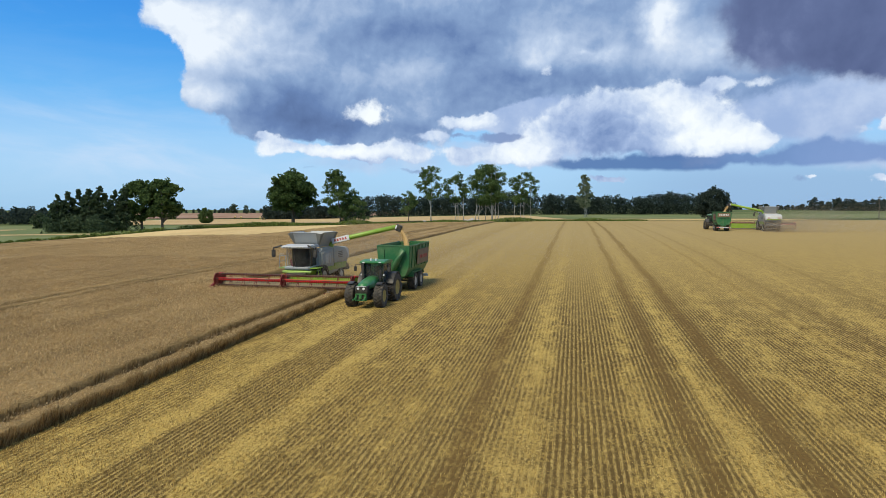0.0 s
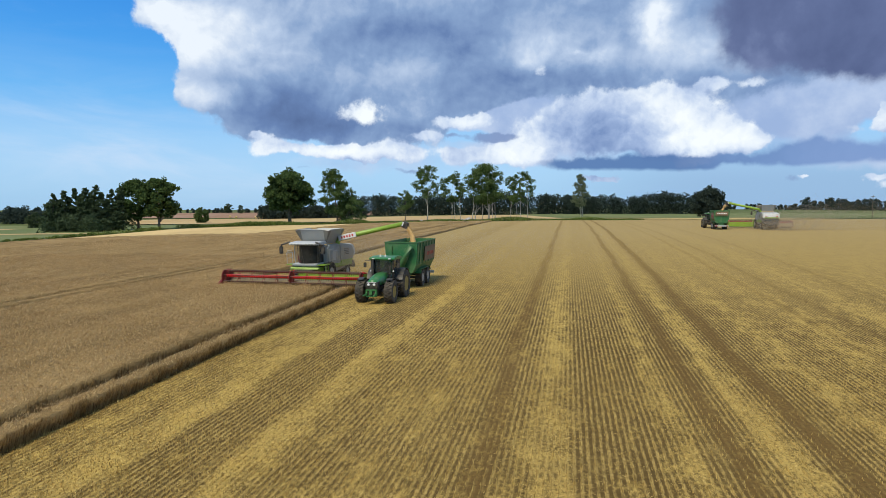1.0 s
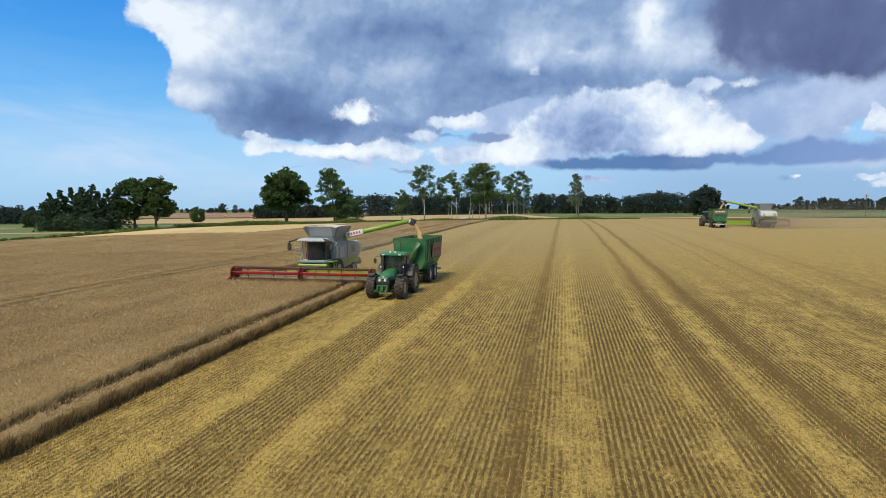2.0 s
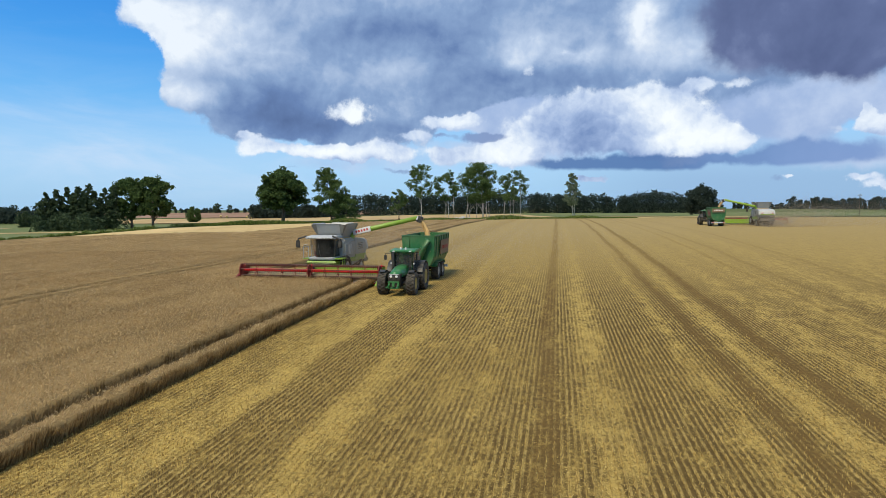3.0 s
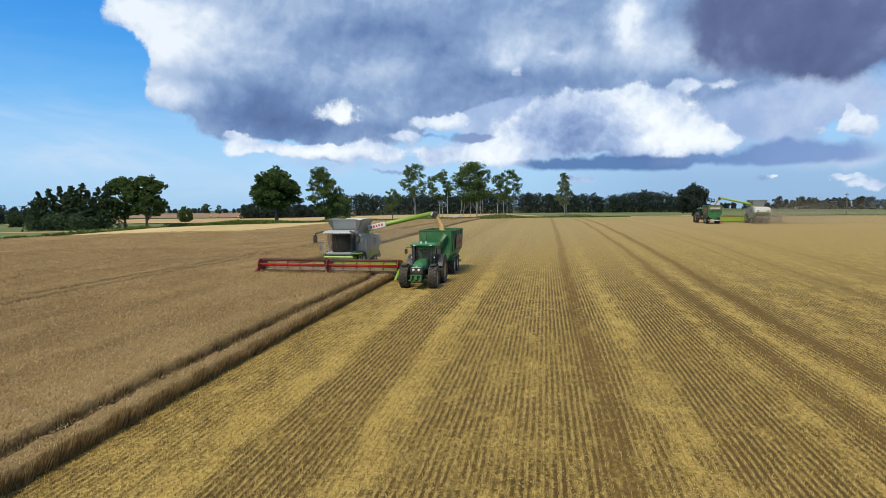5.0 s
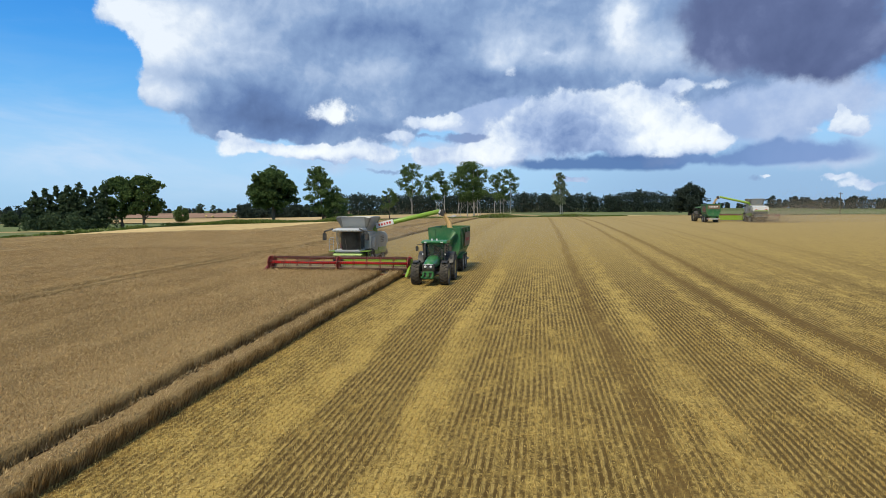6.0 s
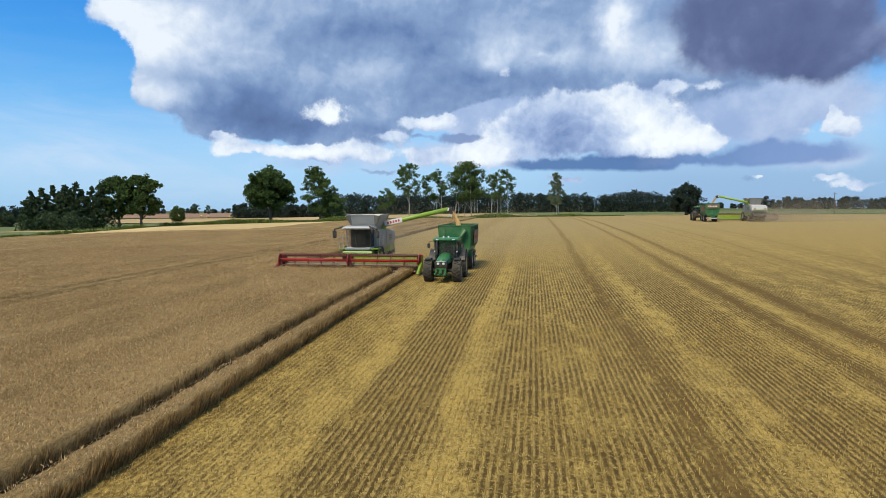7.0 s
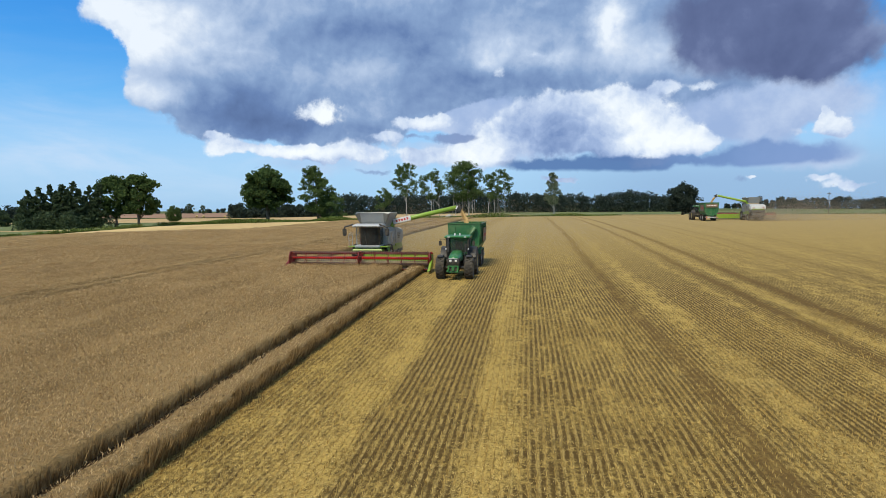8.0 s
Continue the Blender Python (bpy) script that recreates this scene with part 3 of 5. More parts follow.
TAN = field_material("tan_field", (0.52, 0.38, 0.19), (0.42, 0.29, 0.13), 0.02)
BROWN = field_material("brown_field", (0.36, 0.23, 0.15), (0.26, 0.16, 0.10), 0.01)
GOLD = field_material("gold_field", (0.66, 0.50, 0.22), (0.52, 0.38, 0.15), 0.02)
MEADOW = field_material("meadow", (0.12, 0.16, 0.06), (0.20, 0.21, 0.09), 0.02)
patch("far_field", "pale tan harvested field behind the trees", TAN, -190, 150, lambda x: 275, lambda x: 430 + 0.1 * x, 0.05)
patch("far_field", "ploughed brown field on the far rise", BROWN, -520, -60, lambda x: 455, lambda x: 900, 0.1)
# The lighter gold of this strip stands in for sun falling on it.
patch("far_field", "field strip beyond the stubble, painted gold as if sunlit", GOLD, 20, 150, lambda x: float(field_end(x)) + 3, lambda x: 262, 0.06)
patch("far_field", "dull green meadow in the distance", MEADOW, 60, 700, lambda x: 285, lambda x: 520, 0.12)
patch("meadow_strip", "mown green meadow beside the grain field", MEADOW, -300, -90, lambda x: max(20.0, float(field_end(x)) + 3), lambda x: 262.0, 0.04)
patch("meadow_strip", "pale mown strip across the meadow", TAN, -230, -98, lambda x: 168 + 0.02 * x, lambda x: 175 + 0.02 * x, 0.10)
patch("meadow_strip", "pale mown strip across the meadow", TAN, -260, -150, lambda x: 205, lambda x: 216, 0.10)


# ---------------------------------------------------------------- standing wheat
def blades(base, lean, length, width, rng, bend=0.35):
    """Flat tapering blades: two triangles each, from the base points upwards along lean."""
    n = len(base)
    side = np.stack([np.cos(rng.uniform(0, 2 * np.pi, n)), np.sin(rng.uniform(0, 2 * np.pi, n)), np.zeros(n)], 1)
    side /= np.linalg.norm(side, axis=1)[:, None] + 1e-9
    hw = (width / 2)[:, None] * side
    mid = base + lean * (length * 0.55)[:, None]
    tip = base + lean * length[:, None]
    tip[:, 2] -= bend * length * 0.3
    v = np.stack([base - hw * 0.7, base + hw * 0.7, mid + hw, mid - hw, tip], 1).reshape(-1, 3)
    k = np.arange(n)[:, None] * 5
    tri = np.concatenate([k + np.array([[0, 1, 2]]), k + np.array([[0, 2, 3]]), k + np.array([[3, 2, 4]])], 0)
    return v, tri


def ears(base, lean, length, width, rng):
    """Plump nodding ears: one four-sided blade each."""
    n = len(base)
    side = np.cross(lean, rng.normal(0, 1, (n, 3)))
    side /= np.linalg.norm(side, axis=1)[:, None] + 1e-9
    mid = base + lean * (length * 0.55)[:, None]
    tip = base + lean * length[:, None]
    hw = (width / 2)[:, None] * side
    v = np.stack([base, mid + hw, tip, mid - hw], 1).reshape(-1, 3)
    return v, np.arange(n * 4).reshape(n, 4)


def unit_lean(n, rng, spread_xy, drift=(0.0, 0.0)):
    d = np.stack([rng.normal(drift[0], spread_xy, n), rng.normal(drift[1], spread_xy, n), np.ones(n)], 1)
    return d / np.linalg.norm(d, axis=1)[:, None]


def in_gap(w):
    return (np.abs(w - GAP) < 0.50) | (np.abs(w - NEXT_GAP) < 0.36) | (np.abs(w - TWIN_GAP) < 0.36)


def sun_strip_depth(x):
    return 80 - 74 * smooth(x, -48, -26) + 3 * np.sin(x / 11) + 1.5 * np.sin(x / 4.3)


def wheat_sheet(name, label, s, w, mat, top):
    """The closed canopy under the ears, with side faces down to the soil."""
    rng = np.random.default_rng(7)
    S, Wd = np.meshgrid(s, w, indexing="ij")
    X, Y = to_world(S, Wd)
    rough = rng.normal(0, 0.035, S.shape)
    rim = (S == s[0]) | (S == s[-1]) | (Wd == w[0]) | (Wd == w[-1])
    Z = land(X, Y) + np.where(rim, -0.02, top + rough)
    f = grid_faces(len(s), len(w))
    inside = (Y <= field_end(X) - sun_strip_depth(X) + 3).ravel()
    f = f[inside[f].all(1)]
    ob = new(name, raw_mesh(name, np.stack([Wd.ravel(), S.ravel(), Z.ravel()], 1), f[:, ::-1], mat, True))
    ob.matrix_world = pose(0, 0, 0, 0, 0, -ROWS_TURN)
    return tagged(ob, label, "wheat", kind="stuff")


# Paler than the crop: sunlight on the far field put into its colour.
PAINTED_SUN = field_material("painted_sun", (0.66, 0.49, 0.23), (0.46, 0.325, 0.14), 0.03)


def build_sun_strip():
    """Strip along the field's far edge, painted pale gold for sunshine on it."""
    xs = np.linspace(-89, -24, 90)
    ts = np.linspace(0, 1, 10)
    X = np.repeat(xs[:, None], len(ts), 1)
    deep = sun_strip_depth(xs)[:, None]
    Y = field_end(xs)[:, None] - 1.0 - deep * (1 - ts[None, :])
    Z = land(X, Y) + np.where(X < -20, 0.10, 0.06)
    ob = new("sun_strip", raw_mesh("sun_strip", np.stack([X.ravel(), Y.ravel(), Z.ravel()], 1), grid_faces(len(xs), len(ts)), PAINTED_SUN, True))
    tagged(ob, "far edge of the grain field, painted pale gold as if sunlit", "field", kind="structure")


build_sun_strip()
CANOPY = field_material("wheat_canopy", (0.39, 0.266, 0.116), (0.20, 0.132, 0.054), 0.45)


def lines(a, b, d):
    """Grid lines from a to b with a doubled line at each end for an upright side."""
    q = np.linspace(a, b, max(2, int(abs(b - a) / d) + 1))
    e = 0.015 if b > a else -0.015
    return np.concatenate([[a], [a + e], q[1:-1], [b - e], [b]])


SOIL = field_material("bare_soil", (0.085, 0.055, 0.026), (0.05, 0.032, 0.016), 0.4)


def build_wheat():
    draped("bare_soil", "dark bare soil under the standing crop", "soil", SOIL, np.concatenate([np.arange(-30, 60, 1.5), np.arange(60, 260, 4.0)]), np.concatenate([np.arange(-100, -40, 5.0), np.arange(-40, CROP_EDGE - 12.3, 1.0)]), 0.03)
    draped("bare_soil", "dark bare soil under the standing crop", "soil", SOIL, np.arange(-30, CUT_AT, 1.5), np.linspace(CROP_EDGE - 12.3, CROP_EDGE, 12), 0.03)
    top = WHEAT - 0.205
    edge_strip = lines(CROP_EDGE - 0.06, GAP + 0.42, 0.2)[::-1]
    middle = lines(GAP - 0.42, NEXT_GAP + 0.36, 0.3)[::-1]
    between = lines(NEXT_GAP - 0.36, TWIN_GAP + 0.36, 0.3)[::-1]
    outer = np.concatenate([np.linspace(-150, TWIN_GAP - 8, 90), lines(TWIN_GAP - 8, TWIN_GAP - 0.36, 0.4)])
    ahead = lines(-30, CUT_AT, 0.3)
    far = np.concatenate([lines(-30, 70, 0.5)[:-2], np.linspace(70, 300, 150)])
    wheat_sheet("standing_wheat", "ripe standing wheat strip along the cut edge", ahead, edge_strip, CANOPY, top)
    wheat_sheet("standing_wheat", "ripe standing wheat in front of the combine", ahead, middle, CANOPY, top)
    left = np.concatenate([middle[middle < -29.6], [-29.6 + 0.001, -29.6 + 0.016]])
    wheat_sheet("standing_wheat", "ripe standing wheat stretching to the field edge", far[far > CUT_AT - 0.4], left, CANOPY, top)
    wheat_sheet("standing_wheat", "narrow standing wheat strip between two wheel tracks", far, between, CANOPY, top)
    wheat_sheet("standing_wheat", "ripe standing wheat beyond the tramline", far, outer, CANOPY, top)

    # nodding ears
    rng = np.random.default_rng(11)
    S, Wd = [], []
    for s0, s1, w0, w1, dens in ((0, 18, -34, CROP_EDGE, 280), (18, 30, -42, CROP_EDGE, 160), (30, CUT_AT, -52, CROP_EDGE, 90), (CUT_AT, 70, -75, -29.5, 42), (70, 120, -95, -29.5, 12), (10, 44, -75, -52, 40), (8, 30, -52, -42, 80)):
        n = int((s1 - s0) * (w1 - w0) * dens)
        S.append(rng.uniform(s0, s1, n))
        Wd.append(rng.uniform(w0, w1, n))
    S, Wd = np.concatenate(S), np.concatenate(Wd)
    Wd = np.round(Wd / 0.13) * 0.13 + rng.normal(0, 0.032, len(Wd))
    keep = ~in_gap(Wd) & (Wd < CROP_EDGE)
    S, Wd = S[keep], Wd[keep]
    X, Y = to_world(S, Wd)
    size = 1.0 + np.clip((S - 15) / 34, 0, 2.0)
    patchy = 0.035 * np.sin(S * 0.9 + Wd * 0.6 + 1.5 * np.sin(S * 0.31)) + 0.03 * np.sin(Wd * 1.7 - S * 0.35 + 1.2 * np.sin(Wd * 0.8))
    Z = land(X, Y) + WHEAT - 0.14 + patchy + rng.normal(0, 0.045, len(S))
    v, f = ears(np.stack([X, Y, Z], 1), unit_lean(len(S), rng, 0.75, (0.25, -0.2)), rng.uniform(0.075, 0.13, len(S)) * size ** 0.5, 0.020 * size, rng)
    ob = new("wheat_ears", raw_mesh("wheat_ears", v, f, WHEAT_EAR))
    tagged(ob, "ripe tan wheat ears nodding over the standing crop", "wheat", kind="stuff")

    # whole stalks along the open sides
    n = 50000
    S = rng.uniform(2, CUT_AT, n)
    pick = rng.choice(4, n, p=[0.72, 0.1, 0.15, 0.03])
    depth = np.abs(rng.normal(0, 0.07, n))
    Wd = np.choose(pick, [CROP_EDGE - depth + 0.03, GAP + 0.42 + depth, GAP - 0.42 - depth, NEXT_GAP - 0.42 - depth])
    X, Y = to_world(S, Wd)
    drift = np.choose(pick, [0.10, -0.05, 0.05, 0.0])
    lean = unit_lean(n, rng, 0.13)
    lean[:, 0] += drift
    v, f = blades(np.stack([X, Y, land(X, Y) - 0.02], 1), lean, rng.uniform(0.30, WHEAT + 0.05, n) * (0.86 + 0.2 * np.sin(S * 3.1 + np.sin(S * 7.7))), rng.uniform(0.014, 0.03, n), rng, 0.15)
    ob = new("wheat_stalks", raw_mesh("wheat_stalks", v, f, WHEAT_STALK))
    tagged(ob, "dry wheat stalks along the cut edge and tramline", "wheat", kind="stuff")


build_wheat()


def build_stubble():
    rng = np.random.default_rng(5)
    V, F, off = [], [], 0
    # short stubble in rows
    S, Wd = [], []
    for s0, s1, w0, w1, per in ((4, 16, CROP_EDGE, 8, 34), (8, 16, 8, 14, 30), (16, 28, CROP_EDGE, 17, 20), (28, 38, CROP_EDGE, 24, 14)):
        rows = np.arange(math.ceil(w0 / ROW), math.floor(w1 / ROW)) * ROW + 0.03
        n = int((s1 - s0) * per)
        S.append(rng.uniform(s0, s1, (len(rows), n)).ravel())
        Wd.append((np.repeat(rows[:, None], n, 1) + rng.normal(0, 0.014, (len(rows), n))).ravel())
    S, Wd = np.concatenate(S), np.concatenate(Wd)
    clump = np.sin(S * 2.1 + Wd * 3.0 + 2 * np.sin(Wd * 0.8)) * np.sin(S * 0.7 - Wd * 1.3 + 1.5 * np.sin(S * 0.5)) + 0.8 * np.sin(S * 7.3 + np.round(Wd / ROW) * 2.4)
    fade = 1.3 * smooth(S, 18, 38)
    holes = rng.uniform(0, 1, (512, 512))[np.round(Wd / ROW).astype(int) % 512, np.floor(S / 0.24).astype(int) % 512]
    clump = 0.5 * clump + 2.2 * (holes - 0.5)
    keep = rng.uniform(0, 1, len(S)) > 0.95 * track_at(Wd) + 0.4 * chaff_at(Wd) - 0.22 + 0.16 * clump + fade
    S, Wd = S[keep], Wd[keep]
    X, Y = to_world(S, Wd)
    k = len(S)
    v, f = blades(np.stack([X, Y, land(X, Y) - 0.01], 1), unit_lean(k, rng, 0.22), rng.uniform(0.05, 0.14, k), 0.020 * (1 + np.clip((S - 14) / 60, 0, 1)), rng, 0.1)
    ob = new("stubble", raw_mesh("stubble", v, f, STUBBLE_STALK))
    tagged(ob, "short cut straw stubble standing in drilled rows", "stubble", kind="stuff")
    # loose straw
    n = 360000
    S = 4 + 34 * rng.uniform(0, 1, n) ** 1.6
    Wd = rng.uniform(CROP_EDGE, 22, n)
    keep = rng.uniform(0, 1.05, n) < 0.68 * chaff_at(Wd) ** 1.7 + 0.12 - 0.25 * track_at(Wd)
    S, Wd = S[keep], Wd[keep]
    X, Y = to_world(S, Wd)
    k = len(S)
    lean = unit_lean(k, rng, 2.5)
    lean[:, 2] = np.abs(lean[:, 2]) * 0.5
    v, f = blades(np.stack([X, Y, land(X, Y) + rng.uniform(0.0, 0.07, k)], 1), lean, rng.uniform(0.04, 0.14, k), rng.uniform(0.010, 0.020, k), rng, 0.2)
    ob = new("loose_straw", raw_mesh("loose_straw", v, f, STRAW))
    tagged(ob, "loose yellow straw and chaff scattered in bands", "straw", kind="stuff")


build_stubble()


# ---------------------------------------------------------------- building helpers
def part(name, bm, mat, parent, label="", smooth_shade=False):
    """Links a bmesh as one mesh object under a thing or a part."""
    me = bpy.data.meshes.new(name)
    bm.to_mesh(me)
    bm.free()
    me.materials.append(mat)
    if smooth_shade:
        for q in me.polygons:
            q.use_smooth = True
    ob = new(name, me)
    ob.parent = parent
    if label:
        tagged(ob, label)
    return ob


def thing(name, label, category, m, group=""):
    ob = new(name)
    ob.empty_display_size = 0.3
    ob.matrix_world = m
    return tagged(ob, label, category, group)


def box(bm, x0, x1, y0, y1, z0, z1, bevel=0.02, taper=None):
    """A bevelled block; taper (tx, ty) scales the top face."""
    r = bmesh.ops.create_cube(bm, size=1.0)["verts"]
    tx, ty = taper or (1, 1)
    cx, cy = (x0 + x1) / 2, (y0 + y1) / 2
    for v in r:
        k = (tx, ty) if v.co.z > 0 else (1, 1)
        v.co = Vector((cx + v.co.x * (x1 - x0) * k[0], cy + v.co.y * (y1 - y0) * k[1], z0 + (v.co.z + 0.5) * (z1 - z0)))
    if bevel:
        es = list({e for v in r for e in v.link_edges})
        bmesh.ops.bevel(bm, geom=es, offset=bevel, segments=2, affect="EDGES")
    return bm


def boxed(*a, **k):
    return box(bmesh.new(), *a, **k)


def prism(profile, x0, x1, bevel=0.02):
    """A solid whose side outline (y, z) is drawn out along x."""
    bm = bmesh.new()
    a = [bm.verts.new((x0, y, z)) for y, z in profile]
    b = [bm.verts.new((x1, y, z)) for y, z in profile]
    n = len(profile)
    bm.faces.new(a[::-1])
    bm.faces.new(b)
    for i in range(n):
        bm.faces.new((a[i], a[(i + 1) % n], b[(i + 1) % n], b[i]))
    bmesh.ops.recalc_face_normals(bm, faces=bm.faces)
    if bevel:
        bmesh.ops.bevel(bm, geom=list(bm.edges), offset=bevel, segments=2, affect="EDGES")
    return bm


def tube(points, radii, sides=8, bm=None):
    """A round tube along points; radii one for all or one each."""
    bm = bm or bmesh.new()
    pts = [Vector(p) for p in points]
    if not hasattr(radii, "__len__"):
        radii = [radii] * len(pts)
    rings = []
    for i, p in enumerate(pts):
        d = (pts[min(i + 1, len(pts) - 1)] - pts[max(i - 1, 0)]).normalized()
        a = d.orthogonal().normalized() if abs(d.z) > 0.9 else d.cross(Vector((0, 0, 1))).normalized()
        if abs(d.z) > 0.9:
            a = Vector((0, 1, 0)).cross(d).normalized()
        b = d.cross(a)
        rings.append([bm.verts.new(p + (a * math.cos(t) + b * math.sin(t)) * radii[i]) for t in [2 * math.pi * k / sides for k in range(sides)]])
    for r, q in zip(rings, rings[1:]):
        for k in range(sides):
            bm.faces.new((r[k], r[(k + 1) % sides], q[(k + 1) % sides], q[k]))
    bm.faces.new(rings[0][::-1])
    bm.faces.new(rings[-1])
    return bm


def lathe(profile, sides=28, axis="X", centre=(0, 0, 0)):
    """A turned solid: profile of (along axis, radius)."""
    bm = bmesh.new()
    rings = []
    for u, r in profile:
        ring = []
        for k in range(sides):
            t = 2 * math.pi * k / sides
            c, s_ = r * math.cos(t), r * math.sin(t)
            p = (u, c, s_) if axis == "X" else (c, s_, u)
            ring.append(bm.verts.new(Vector(p) + Vector(centre)))
        rings.append(ring)
    for a, b in zip(rings, rings[1:]):
        for k in range(sides):
            bm.faces.new((a[k], a[(k + 1) % sides], b[(k + 1) % sides], b[k]))
    bm.faces.new(rings[0][::-1])
    bm.faces.new(rings[-1])
    bmesh.ops.recalc_face_normals(bm, faces=bm.faces)
    return bm


# ---------------------------------------------------------------- trees
def leaf_cloud(name, centres, radii, per, size, mat, seed, flat=0.8):
    """Leaf clumps: per leaves round each centre, on uneven shells."""
    rng = np.random.default_rng(seed)
    per, size = int(per * 2.3), size * 0.92
    c = np.repeat(np.asarray(centres, float), per, 0)
    r = np.repeat(np.asarray(radii, float), per)
    n = len(c)
    d = rng.normal(0, 1, (n, 3))
    d /= np.linalg.norm(d, axis=1)[:, None]
    p = c + d * (r * rng.uniform(0.25, 1.0, n) ** 0.5)[:, None] * np.array([1, 1, flat])
    u = rng.normal(0, 1, (n, 3))
    u /= np.linalg.norm(u, axis=1)[:, None]
    v = np.cross(u, rng.normal(0, 1, (n, 3)))
    v /= np.linalg.norm(v, axis=1)[:, None]
    k = size * rng.uniform(0.6, 1.35, n)[:, None]
    quad = np.stack([p - u * k * 0.6, p + v * k * 0.35, p + u * k * 0.6, p - v * k * 0.35], 1).reshape(-1, 3)
    return raw_mesh(name, quad, np.arange(n * 4).reshape(n, 4), mat)


def tree(name, label, x, y, height, width, clear, trunk_r, leaf, bark, seed, clumps=70, per=70, size=0.42, lean=0.0, stems=1, pointed=0.0, ragged=0.25, group=""):
    """A broadleaf tree: tapered trunk with limbs, and a crown of leaf clumps from clear (share of height) upwards."""
    rng = np.random.default_rng(seed)
    top = thing(name, label, "tree" if name != "bush" else "bush", pose(x, y, float(land(x, y)) - 0.15), group)
    rad = width / 2
    z0, z1 = clear * height, height
    centres, radii = [], []
    clumps = int(clumps * (1.0 if clumps > 140 else 2.4))
    per = per * 0.46
    clumps = int(clumps * 1.6)
    lobes = max(5, clumps // 7)
    while len(centres) < clumps:
        h = (len(centres) // 7 + rng.uniform(0, 1)) / lobes % 1.0
        reach = (math.sin(math.pi * min(1, 0.12 + 0.84 * h ** 0.95)) ** 0.5) * (1 - pointed * h)
        a, r = rng.uniform(0, 2 * math.pi), rng.uniform(0.12, 1) ** 0.45
        wob = 1 + ragged * noise.noise(Vector((math.cos(a) * 1.5, math.sin(a) * 1.5, h * 3 + seed)))
        q = rad * reach * r * wob * 0.95
        lobe = (q * math.cos(a) + lean * height * h, q * math.sin(a), z0 + (z1 - z0) * (0.08 + 0.86 * h))
        size_l = rad * rng.uniform(0.17, 0.29) * (1 - 0.45 * pointed * h)
        for k in range(7):
            centres.append(tuple(v + rng.normal(0, 0.55) * size_l * f for v, f in zip(lobe, (1, 1, 0.7))))
            radii.append(size_l * rng.uniform(0.45, 0.8))
    cr = new("crown", leaf_cloud("crown", centres, radii, int(per * (1.0 if clumps > 400 else 0.75)), size, leaf, seed))
    cr.parent = top
    bm = bmesh.new()
    for k in range(stems):
        ox, oy = (0, 0) if stems == 1 else (rng.uniform(-0.36, 0.36) * width, rng.uniform(-0.3, 0.3) * width)
        pts, rr = [], []
        for i in range(8):
            f = i / 7
            pts.append((ox * (1 - 0.2 * f) + lean * height * max(0, f - clear) * 1.0 + rng.normal(0, 0.012) * height * f, oy + rng.normal(0, 0.01) * height * f, f * height * 0.9))
            rr.append(trunk_r * (1.25 if i == 0 else 1 - 0.85 * f))
        tube(pts, rr, 8, bm)
        for c in centres[k::stems][:(14 if stems == 1 else 4)]:
            f = min(0.8, max(clear * 0.9, (c[2] / height) * 0.7))
            i = int(f * 7)
            a = Vector(pts[i])
            b = Vector(c)
            mid = (a + b) / 2 + Vector((0, 0, 0.03 * height))
            tube([a, mid, b], [trunk_r * 0.34 * (1 - f * 0.6), trunk_r * 0.2, trunk_r * 0.05], 5, bm)
    part("trunk", bm, bark, top, smooth_shade=True)
    return top


